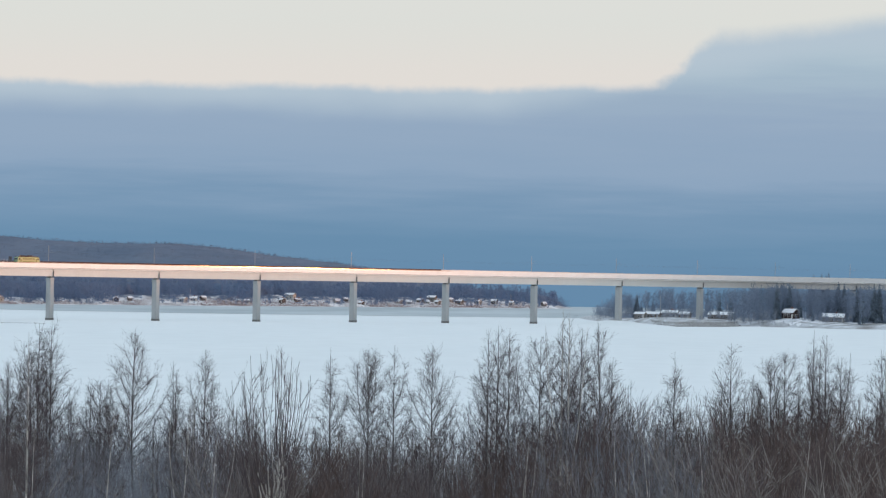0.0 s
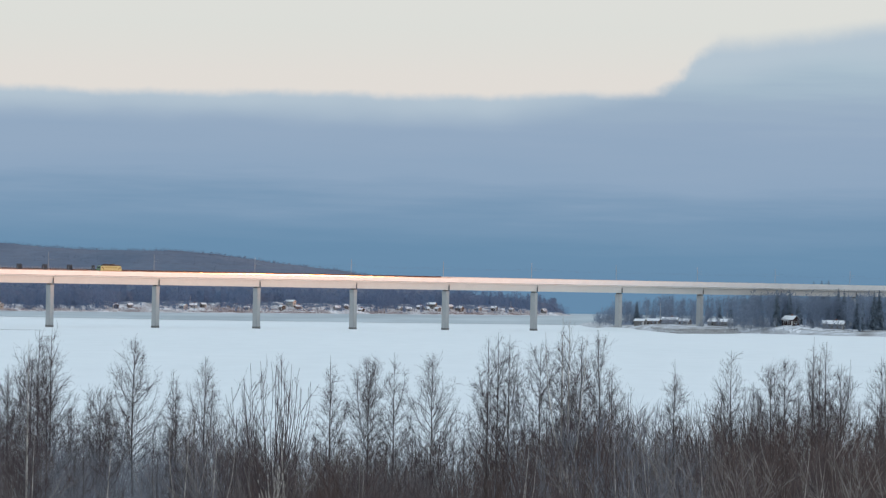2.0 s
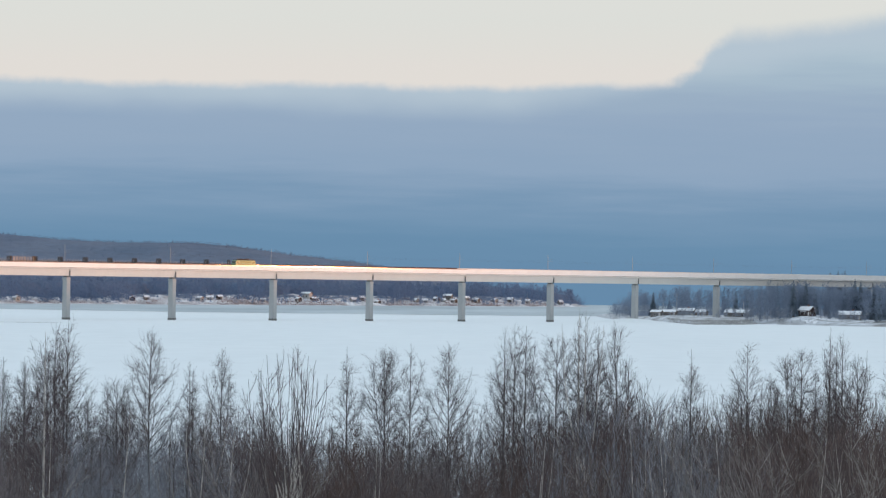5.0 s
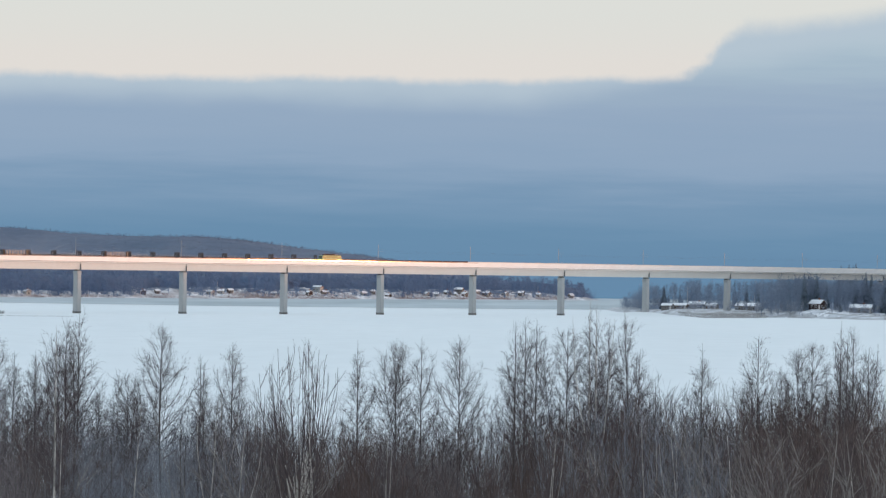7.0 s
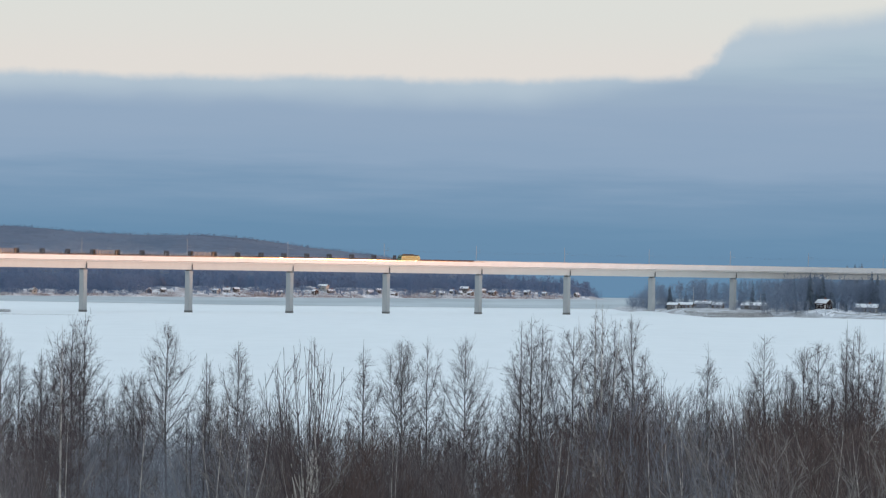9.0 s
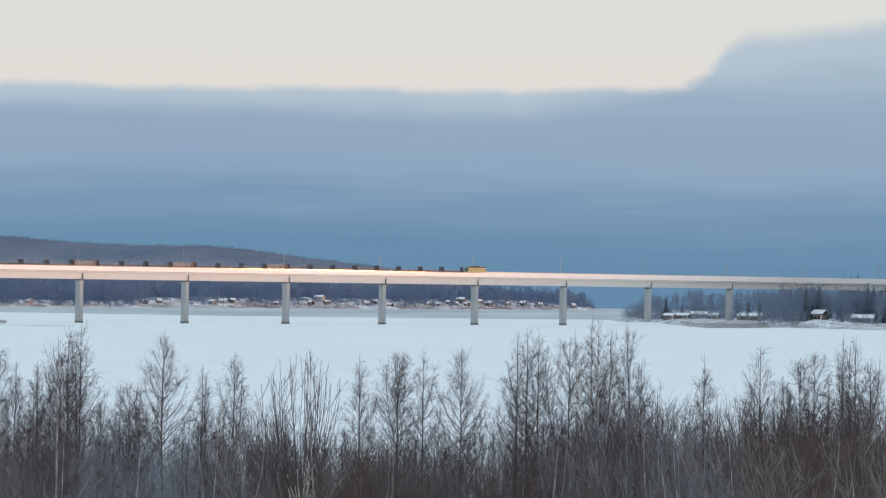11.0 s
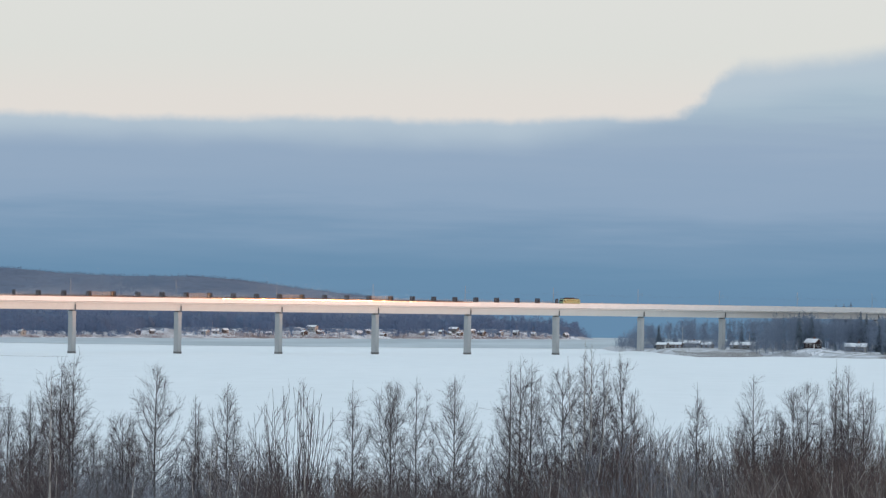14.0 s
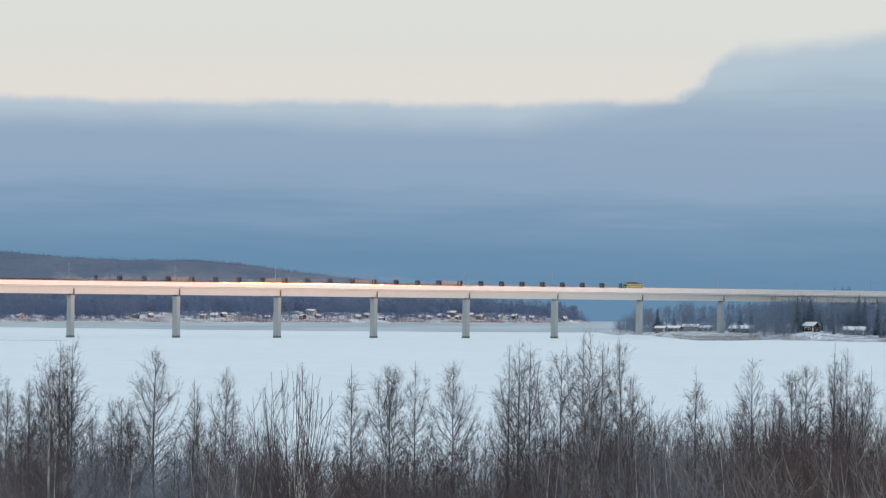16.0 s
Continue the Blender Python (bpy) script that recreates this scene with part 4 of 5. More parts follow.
def make_foreground_trees():
    # x, y, height above the sea of the top, reach of the crown, leaders, 1 for a vase-shaped crown, 1 for a pale trunk
    west = (
        (-19.05, 158, 17.09, 0.69, 1, 0, 0), (-19.15, 165, 15.85, 0.58, 1, 0, 0), (-17.64, 160, 15.97, 0.60, 1, 0, 0), (-13.23, 126, 17.50, 0.60, 1, 0, 1), (-15.95, 157, 17.43, 0.62, 1, 0, 0),
        (-16.03, 162, 17.47, 0.73, 1, 0, 0), (-14.97, 168, 14.70, 0.44, 1, 0, 0), (-13.77, 160, 15.06, 0.70, 2, 1, 0), (-14.40, 172, 14.50, 0.50, 1, 0, 0), (-14.26, 152, 14.53, 0.49, 1, 1, 0),
        (-12.17, 158, 17.21, 1.01, 1, 0, 0), (-11.24, 165, 15.80, 0.43, 1, 0, 0), (-10.57, 160, 15.58, 0.42, 1, 0, 0),)
    middle = (
        (-9.23, 156, 16.47, 0.73, 2, 0, 0), (-9.39, 150, 14.89, 0.44, 1, 0, 1), (-4.36, 160, 16.58, 0.56, 1, 0, 0), (-2.95, 166, 16.40, 0.87, 3, 1, 0), (-1.91, 163, 16.71, 0.52, 1, 0, 0),
        (-0.31, 160, 16.74, 0.93, 1, 0, 0), (1.99, 152, 17.53, 0.57, 1, 0, 0), (2.38, 155, 17.68, 0.74, 2, 0, 0), (2.83, 150, 17.65, 0.65, 1, 0, 0), (4.34, 162, 17.17, 0.75, 2, 1, 0),
        (4.96, 152, 18.37, 0.53, 1, 0, 1), (5.13, 150, 18.30, 0.65, 3, 0, 1), (5.92, 158, 17.62, 0.60, 1, 0, 0),)
    east = (
        (6.48, 156, 17.83, 0.68, 1, 0, 0), (7.29, 160, 16.41, 0.56, 1, 0, 0), (10.07, 166, 16.58, 0.58, 1, 0, 0), (12.10, 160, 17.05, 0.72, 1, 0, 0), (11.90, 164, 15.22, 0.48, 1, 1, 0),
        (13.65, 158, 16.56, 0.60, 2, 1, 0), (14.24, 160, 16.76, 0.70, 2, 1, 0), (14.91, 155, 17.72, 0.41, 1, 0, 0), (15.47, 157, 17.18, 0.59, 1, 0, 0), (15.29, 152, 17.54, 0.75, 3, 0, 0),
        (16.57, 160, 16.57, 0.51, 1, 1, 0), (17.78, 156, 16.94, 0.73, 2, 0, 0), (13.58, 163, 15.28, 0.43, 1, 1, 0),
        (15.33, 164, 15.81, 0.43, 1, 1, 0),)
    edge = ((-17.95, 163, 15.6, 0.55, 1, 0, 0), (-17.05, 165, 16.1, 0.6, 1, 1, 0), (-16.5, 166, 16.5, 0.5, 1, 0, 0))
    for i, (x, y, top, reach, tops, form, pale) in enumerate(west + middle + east + edge):
        g = float(near_bank_z(np.array(x), np.array(float(y)))) - 0.1
        label = ("bare birch with a pale trunk and fine dark twigs" if pale else "bare birch forking into several leaders with fine twigs" if tops > 1 else
                 "slender young bare birch with a spreading crown" if form else "slender bare birch with fine dark twigs among brush")
        ob = thing("birch_tree", label, "tree", pose(x, y, g), "bare trees on the near bank")
        full = reach / 0.6
        t, c = birch_pieces(300 + i, top - g, reach * 1.08, tops, VASE if form else CONE, limbs=int(38 + 10 * min(full, 1.5)), twigs=int(570 * min(full, 1.8) + 90 * tops),
                            sprigs=int(2050 * min(full, 1.8) + 300 * tops), bare=0.36 if form else 0.40, stout=1.25 if pale else 1.0)
        part("trunk", mesh_of("trunk", *t, smooth=True), BIRCH_PALE if pale else BIRCH, ob, "pale blotched birch trunk" if pale else "")
        part("crown", mesh_of("crown", *c), TWIG, ob)
    g = float(near_bank_z(np.array(-5.27), np.array(124.0))) - 0.1
    ob = thing("willow_tree", "many-stemmed bare willow with pale ascending branches", "tree", pose(-5.27, 124, g), "bare trees on the near bank")
    t, c = fan_pieces(16, 17.35 - g, 1.12)
    part("trunk", mesh_of("trunk", *t, smooth=True), BIRCH_PALE, ob, "pale stems parting low down")
    part("crown", mesh_of("crown", *c), TWIG, ob)
    # slim pale trunks that show through the thicket
    kinds = [birch_pieces(s, 7.0, 0.5, tops=n, limbs=26, twigs=260, sprigs=700, bare=0.45, stout=0.9) for s, n in ((18, 2), (19, 1), (20, 3))]
    kinds = [(mesh_of("trunk", *t, smooth=True), mesh_of("crown", *c)) for t, c in kinds]
    rng = random.Random(4)
    for i, (x, y, top) in enumerate(((-7.23, 121, 15.0), (-10.75, 124, 15.2), (6.78, 120, 14.6), (5.94, 121, 14.8), (8.84, 122, 15.0), (-4.6, 122, 14.8), (11.09, 121, 14.8), (-12.5, 120, 14.6), (-8.47, 126, 15.2),
                      (-2.38, 122, 14.6), (12.66, 120, 14.6), (2.6, 122, 14.5))):
        g = float(near_bank_z(np.array(x), np.array(float(y)))) - 0.1
        ob = thing("birch_tree", "young birch with a pale slim trunk in the thicket", "tree", pose(x, y, g, rng.uniform(-5, 5), rng.uniform(-9, 9), rng.uniform(0, 360)), "bare trees on the near bank")
        ob.scale = ((top - g) / 7.0,) * 3
        part("trunk", kinds[i % 3][0], BIRCH_PALE, ob, "pale birch trunk")
        part("crown", kinds[i % 3][1], TWIG, ob)


# the skyline of the thicket: how far it drops below the eye for each metre away, by direction
SKYLINE = ((-0.1213, -0.1126, -0.0937, -0.0893, -0.0791, -0.0704, -0.0647, -0.0546, -0.0487, -0.0428, -0.0327, -0.0254, -0.0123, -0.0051, 0.0022, 0.008, 0.0138, 0.0254, 0.0327,
            0.0472, 0.0588, 0.066, 0.0718, 0.082, 0.0965, 0.111, 0.1197),
           (0.0349, 0.0355, 0.0359, 0.038, 0.0395, 0.0379, 0.0349, 0.0327, 0.0336, 0.0375, 0.0355, 0.038, 0.0384, 0.0368, 0.036, 0.0374, 0.0375, 0.0325, 0.0290,
            0.0278, 0.0342, 0.0306, 0.0326, 0.0289, 0.0301, 0.0284, 0.0294))


def make_brush():
    rng = np.random.default_rng(8)
    kinds = [brush_pieces(s, 5.5) for s in (21, 22, 23, 24, 25, 26)]
    sets = {"brown_brush": [], "reddish_brush": [], "frosted_brush": []}
    for i in range(420):
        y = rng.uniform(118, 172) if i % 2 else rng.uniform(160, 200)
        lane = rng.uniform(-0.128, 0.124)
        x = lane * y
        share = lane / 0.114
        patch = float(wavy(np.array(x), np.array(y * 0.2), 1.9, 2.0))
        pale_spot = -0.86 < share < -0.54 or 0.23 < share < 0.31 or 0.38 < share < 0.56 and patch > 0.0
        if share < 0.6 and (y > 172 and patch > -0.2 or pale_spot and y > 119):
            kind = "frosted_brush"
        elif (patch < -0.15 or share > 0.25 + 0.3 * patch or 0.12 < share < 0.22 or -0.30 < share < -0.22) and not (0.45 < share < 0.70 and y < 142):
            kind = "reddish_brush"
        else:
            kind = "brown_brush"
        g = float(near_bank_z(np.array(x), np.array(y))) - 0.1
        want = 19.32 - y * (float(np.interp(lane, *SKYLINE)) + abs(rng.normal(0, 0.0042))) - y * max(0.0, 152 - y) * 0.00036
        sets[kind].append((x, y, g, rng.uniform(0, 6.28), max(2.2, want - g) / 5.4, int(rng.integers(0, 6))))
    # denser stands of dark reddish shoots
    for lo, hi, n, drop in ((-0.052, -0.034, 9, 0.0425), (-0.0315, -0.0255, 6, 0.0405), (0.018, 0.0255, 6, 0.0395), (0.082, 0.090, 7, 0.037), (0.109, 0.116, 6, 0.036)):
        for i in range(n):
            y = rng.uniform(122, 140)
            x = rng.uniform(lo, hi) * y
            g = float(near_bank_z(np.array(x), np.array(y))) - 0.1
            sets["reddish_brush"].append((x, y, g, rng.uniform(0, 6.28), max(2.5, 19.32 - y * (drop + abs(rng.normal(0, 0.004))) - g) / 5.4, int(rng.integers(0, 6))))
    # the foot of the willow stands clear
    for spots in sets.values():
        spots[:] = [p for p in spots if not (abs(p[0] / p[1] + 0.0425) < 0.0065 and p[1] < 127)]
    for name, mat, label in (("brown_brush", BRUSH_BROWN, "dense thicket of bare brown brush on the bank"),
                             ("reddish_brush", BRUSH_RED, "thicket of bare reddish willow brush"),
                             ("frosted_brush", BRUSH_FROST, "thicket of bare brush grey with frost")):
        me = mesh_of(name, *scattered(kinds, sets[name]))
        me.materials.append(mat)
        tagged(new(name, me), label, "brush", kind="stuff")
    slim = [birch_pieces(s, 6.5, 0.38, limbs=22, twigs=190, sprigs=280, bare=0.42) for s in (31, 32, 33, 34, 35)]
    spots = []
    for i in range(104):
        y = rng.uniform(132, 190)
        lane = rng.uniform(-0.128, 0.124)
        x = lane * y
        g = float(near_bank_z(np.array(x), np.array(y))) - 0.1
        spots.append((x, y, g, rng.uniform(0, 6.28), (19.32 - y * (float(np.interp(lane, *SKYLINE)) - 0.0065 + 0.0110 * rng.uniform() ** 0.6) - g) / 6.5, int(rng.integers(0, 5))))
    for name, k, mat, label in (("young_birches", 1, TWIG, "crowns of young bare birches between the taller trees"),
                                ("young_stems", 0, BIRCH, "slim dark stems of young birches in the thicket")):
        me = mesh_of(name, *scattered([s[k] for s in slim], spots))
        me.materials.append(mat)
        tagged(new(name, me), label, "brush", kind="stuff")


def make_shore_woods():
    rng = np.random.default_rng(17)
    # spruces that stand out on the point
    variants = []
    for s in (41, 42, 43):
        t, c = spruce_pieces(s)
        tm, cm = mesh_of("trunk", *t), mesh_of("crown", *c)
        tm.materials.append(BROWN_WOOD)
        cm.materials.append(NEEDLE)
        variants.append((tm, cm))
    rows = ((109.0, 2130, 15.8), (172.2, 1975, 22.9), (179.9, 1990, 22.8), (185.5, 2000, 19.1), (202.1, 2010, 20.8), (207.0, 2010, 24.1), (210.0, 2010, 22.9),
            (216.8, 2010, 21.3), (220.5, 1965, 22.9), (223.5, 1968, 23.5), (215.0, 1990, 20.0), (190.0, 1968, 9.0), (176.8, 1990, 14.0),
            (241.5, 2500, 29.2), (246.6, 2500, 29.9), (251.0, 2500, 30.4), (249.3, 2500, 28.9), (272.0, 2500, 27.6))
    for i, (x, y, top) in enumerate(rows):
        tm, cm = variants[i % 3]
        g = float(right_land_z(np.array(x), np.array(float(y)))) - 0.1
        size = (top - g) / 16.0
        ob = thing("spruce_tree", "tall dark spruce dusted with frost on the point", "tree", pose(x, y, g, 0, 0, 70 * i), "spruces on the point")
        ob.scale = (size * 0.95, size * 0.95, size)
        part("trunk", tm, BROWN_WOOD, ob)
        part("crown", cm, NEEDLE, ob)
    # the mixed wood behind them
    birches = [shore_birch_pieces(s) for s in (51, 52, 53, 54)]
    bushes = [shore_birch_pieces(s, 13.0, 3.2) for s in (57, 58, 59, 60)]
    spruces = [whole(spruce_pieces(s, 13.0, 0.16, 12, 7)) for s in (55, 56)]
    b_spots, s_spots, low_spots = [], [], []
    for i in range(600):
        y = rng.uniform(1935, 2330)
        x = rng.uniform(84, 260) * (y / 2000)
        if float(right_land_z(np.array(x), np.array(y))) < 0.9:
            continue
        # open yards round the cottages
        lane = x / y
        front = y - float(right_shore_y(np.array(x)))
        if lane < 0.0475 and y > 2230:
            continue
        if 0.049 < lane < 0.0805 and y < 2128:
            continue
        if 0.0855 < lane < 0.0955 and y < 1975:
            continue
        if 0.0975 < lane < 0.104 and y < 1990:
            continue
        g = float(right_land_z(np.array(x), np.array(y))) - 0.1
        top = np.interp(lane, (0.040, 0.044, 0.050, 0.058, 0.066, 0.073, 0.080, 0.11, 0.13), (9.5, 11.0, 13.5, 17.0, 15.5, 18.0, 19.0, 19.0, 20.0)) + rng.normal(0, 1.3)
        if front < 35:
            top -= rng.uniform(2, 8)
        if rng.uniform() < (0.05 if lane < 0.08 else 0.08):
            s_spots.append((x, y, g, rng.uniform(0, 6.28), max(4, top - g) / 13.0, int(rng.integers(0, 2))))
        else:
            b_spots.append((x, y, g, rng.uniform(0, 6.28), max(4, top - g) / 13.0, int(rng.integers(0, 4))))
    # the wood behind the cottage yards
    for i in range(190):
        lane = rng.uniform(0.049, 0.0815)
        y = rng.uniform(2130, 2215)
        x = lane * y
        g = float(right_land_z(np.array(x), np.array(y))) - 0.1
        top = np.interp(lane, (0.049, 0.054, 0.058, 0.063, 0.068, 0.074, 0.082), (11.5, 9.5, 15.5, 12.5, 11.5, 15.5, 17.0)) * rng.uniform(0.45, 1.0) + rng.normal(0, 0.8)
        b_spots.append((x, y, g, rng.uniform(0, 6.28), max(3, top - g) / 13.0, int(rng.integers(0, 4))))
    # grey bushes and low trees out to the tip
    for i in range(46):
        lane = rng.uniform(0.0402, 0.0505)
        y = rng.uniform(2128, 2230)
        x = lane * y
        g = float(right_land_z(np.array(x), np.array(y))) - 0.1
        top = np.interp(lane, (0.040, 0.044, 0.047, 0.0505), (6.5, 9.5, 13.0, 14.5)) + rng.normal(0, 0.9)
        b_spots.append((x, y, g, rng.uniform(0, 6.28), max(2.5, top - g) / 13.0, int(rng.integers(0, 4))))
    # a dense stand before and under the far end of the bridge
    for i in range(150):
        lane = rng.uniform(0.0775, 0.118)
        y = rng.uniform(1982, 2040)
        x = lane * y
        g = float(right_land_z(np.array(x), np.array(y))) - 0.1
        top = np.interp(lane, (0.077, 0.083, 0.088, 0.095, 0.105, 0.12), (15.0, 19.0, 20.0, 17.0, 18.0, 19.5)) + rng.normal(0, 1.2)
        b_spots.append((x, y, g, rng.uniform(0, 6.28), max(4, top - g) / 13.0, int(rng.integers(0, 4))))
    for i in range(150):
        lane = rng.uniform(0.050, 0.104)
        y = rng.uniform(1955, 2110)
        x = lane * y
        g = float(right_land_z(np.array(x), np.array(y))) - 0.1
        if g < 0.7 or (0.0865 < lane < 0.0925 and y < 1972) or rng.uniform() < 0.25:
            continue
        low_spots.append((x, y, g, rng.uniform(0, 6.28), rng.uniform(0.12, 0.40), int(rng.integers(0, 4))))
    # bushes thick with rime along the waterline, before the yards
    for count, lanes, ys, sizes in ((46, (0.0748, 0.0868), (1962, 1985), (0.24, 0.52)), (42, (0.0950, 0.1060), (1958, 1969), (0.14, 0.30)),
                                    (30, (0.0835, 0.097), (1957, 1967), (0.09, 0.2)), (34, (0.0515, 0.0655), (2072, 2090), (0.10, 0.24)), (10, (0.068, 0.0745), (2040, 2052), (0.10, 0.2)),
                                    (40, (0.0405, 0.052), (2128, 2165), (0.2, 0.5))):
        for i in range(count):
            y = rng.uniform(*ys)
            x = rng.uniform(*lanes) * y
            g = float(right_land_z(np.array(x), np.array(y))) - 0.1
            if g > 0.3:
                low_spots.append((x, y, g, rng.uniform(0, 6.28), rng.uniform(*sizes), int(rng.integers(0, 4))))
    # bare trees at the water's edge between and before the yards
    for count, lanes, ys, sizes in ((44, (0.0762, 0.0868), (1964, 1986), (0.40, 0.95)), (16, (0.0965, 0.1060), (1960, 1972), (0.25, 0.55)), (9, (0.0655, 0.0690), (2060, 2085), (0.35, 0.7)), (16, (0.0595, 0.0646), (2096, 2105), (0.22, 0.40)),
                                    (5, (0.0560, 0.0595), (2096, 2105), (0.12, 0.22)), (40, (0.0400, 0.0462), (2126, 2165), (0.28, 0.62))):
        for i in range(count):
            y = rng.uniform(*ys)
            x = rng.uniform(*lanes) * y
            g = float(right_land_z(np.array(x), np.array(y))) - 0.1
            if g > 0.3:
                b_spots.append((x, y, g, rng.uniform(0, 6.28), rng.uniform(*sizes), int(rng.integers(0, 4))))
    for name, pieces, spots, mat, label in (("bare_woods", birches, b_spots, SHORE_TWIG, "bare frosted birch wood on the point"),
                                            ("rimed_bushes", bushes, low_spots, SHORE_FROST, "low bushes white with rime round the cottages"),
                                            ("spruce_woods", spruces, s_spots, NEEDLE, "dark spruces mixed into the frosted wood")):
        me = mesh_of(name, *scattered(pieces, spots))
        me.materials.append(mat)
        tagged(new(name, me), label, "woods", kind="stuff")


def canopy_pieces(xs, rows, height, rng):
    """The closed mass of twigs and tops that the single trees of a wood rise from; rows run back from its edge."""
    X, D = np.meshgrid(xs, rows)
    X = X + rng.normal(0, 0.35, X.shape)
    x, y, z = height(X, D)
    z = z + rng.normal(0, 0.30, z.shape)
    nr, nc = X.shape
    idx = np.arange(nr * nc).reshape(nr, nc)
    f = np.stack([idx[:-1, :-1], idx[:-1, 1:], idx[1:, 1:], idx[1:, :-1]], -1).reshape(-1, 4)
    return np.stack([x, y, z], -1).reshape(-1, 3), f


FAR_YARDS = ((-222, -196), (-178, -158), (-122, -52), (-38, -24), (-12, 22), (34, 54))


def far_mass(X, D):
    """The closed mass of the far wood, well inside its ragged edge."""
    edge = 42.0 + sum(60.0 * ease(X, a - 25, a + 5) * (1 - ease(X, b - 5, b + 25)) for a, b in FAR_YARDS)
    top = np.interp(X, (-520, 20, 62, 82, 96, 108), (20.0, 19.5, 17.5, 15.0, 9.5, 2.0))
    return X, far_shore_line(X) + D, -0.5 + top * 0.80 * ease(D - edge, 0, 30)


def hill_mass(X, D):
    return X * D / 4300, D, hill_z(X * D / 4300, D) + 6.4


def make_far_woods():
    rng = np.random.default_rng(23)
    trees = [far_tree_pieces(s, 14.0, 62, s % 3 == 0) for s in range(60, 68)]
    spots = []
    for i in range(2100):
        x = rng.uniform(-500, 108)
        d = 9 + 195 * rng.uniform() ** 1.5
        y = float(far_shore_y(np.array(x))) + d
        if x > 60 and rng.uniform() < 0.25:
            continue
        if d < 75 and any(a < x < b for a, b in FAR_YARDS) and rng.uniform() < 0.62:
            continue
        g = float(far_land_z(np.array(x), np.array(y)))
        if g < 0.5:
            continue
        top = np.interp(x, (-520, 20, 62, 82, 96, 108), (20.5, 20.0, 18.5, 17.5, 14.5, 8.0)) + rng.normal(0, 1.2)
        size = max(3.5, top - g) * (rng.uniform(0.35, 0.8) if d < 22 and x < -225 else rng.uniform(0.2, 0.5) if d < 22 else rng.uniform(0.5, 0.95) if d < 70 else 1.0)
        spots.append((x, y, g - 0.2, rng.uniform(0, 6.28), size / 14.0, int(rng.integers(0, 8))))
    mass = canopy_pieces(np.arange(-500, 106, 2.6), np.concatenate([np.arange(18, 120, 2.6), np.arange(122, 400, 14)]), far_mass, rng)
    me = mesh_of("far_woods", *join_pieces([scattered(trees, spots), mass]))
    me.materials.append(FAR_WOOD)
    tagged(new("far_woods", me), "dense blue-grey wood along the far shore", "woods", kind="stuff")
    trees = [far_tree_pieces(s, 14.0, 17, s % 3 == 0) for s in (61, 62, 64, 65, 67, 60)]
    spots = []
    for i in range(1700):
        y = 3500 + 900 * rng.uniform() ** 0.7
        x = rng.uniform(-640, 60) * (y / 4300)
        g = float(hill_z(np.array(x), np.array(y)))
        spots.append((x, y, g - 0.3, rng.uniform(0, 6.28), 0.50 + 0.30 * rng.uniform() ** 2.0, int(rng.integers(0, 6))))
    # taller, fuller trees along the skyline
    trees += [far_tree_pieces(s, 14.0, 54, s % 2 == 0) for s in (71, 72, 73, 74)]
    for i in range(1150):
        y = rng.uniform(4200, 4360)
        x = rng.uniform(-640, 10) * (y / 4300)
        spots.append((x, y, float(hill_z(np.array(x), np.array(y))) - 0.3, rng.uniform(0, 6.28), rng.uniform(0.48, 0.70) + 0.12 * rng.uniform() ** 2, int(rng.integers(6, 10))))
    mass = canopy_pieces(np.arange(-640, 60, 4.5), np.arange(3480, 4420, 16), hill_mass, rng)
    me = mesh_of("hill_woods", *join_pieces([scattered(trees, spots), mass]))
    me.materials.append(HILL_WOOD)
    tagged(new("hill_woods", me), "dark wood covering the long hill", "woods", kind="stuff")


def make_reeds():
    rng = np.random.default_rng(29)

    def reed_bed(name, xs, ys, n, h, label):
        p = np.stack([rng.uniform(*xs, n), rng.uniform(*ys, n), np.full(n, -0.05)], 1)
        return name, p, h, label

    beds = [reed_bed("reed_bed", (111, 153), (0, 1), 6500, 0.75, "pale brown winter reeds along the point"),
            reed_bed("reed_patch", (-224, -198), (1660, 1676), 1500, 1.3, "small brown patch of reeds standing in the ice"),
            reed_bed("reed_line", (-198, -160), (1586, 1592), 500, 0.32, "thin dark line of low reeds in the ice")]
    for name, p, h, label in beds:
        if name == "reed_bed":
            p[:, 1] = right_shore_y(p[:, 0]) - 7 + 4 * wavy(p[:, 0], p[:, 0] * 0, 5.0) + 34 * rng.uniform(size=len(p)) ** 1.4
            p[:, 2] = np.maximum(right_land_z(p[:, 0], p[:, 1]) - 0.1, -0.1)
        top = p + np.stack([rng.normal(0, 0.15, len(p)), rng.normal(0, 0.15, len(p)), h * rng.uniform(0.6, 1.1, len(p))], 1)
        v, f = tubes(p, top, np.full(len(p), 0.06), np.full(len(p), 0.035), 2)
        me = mesh_of(name, v, f)
        me.materials.append(REED)
        tagged(new(name, me), label, "reeds", kind="stuff")


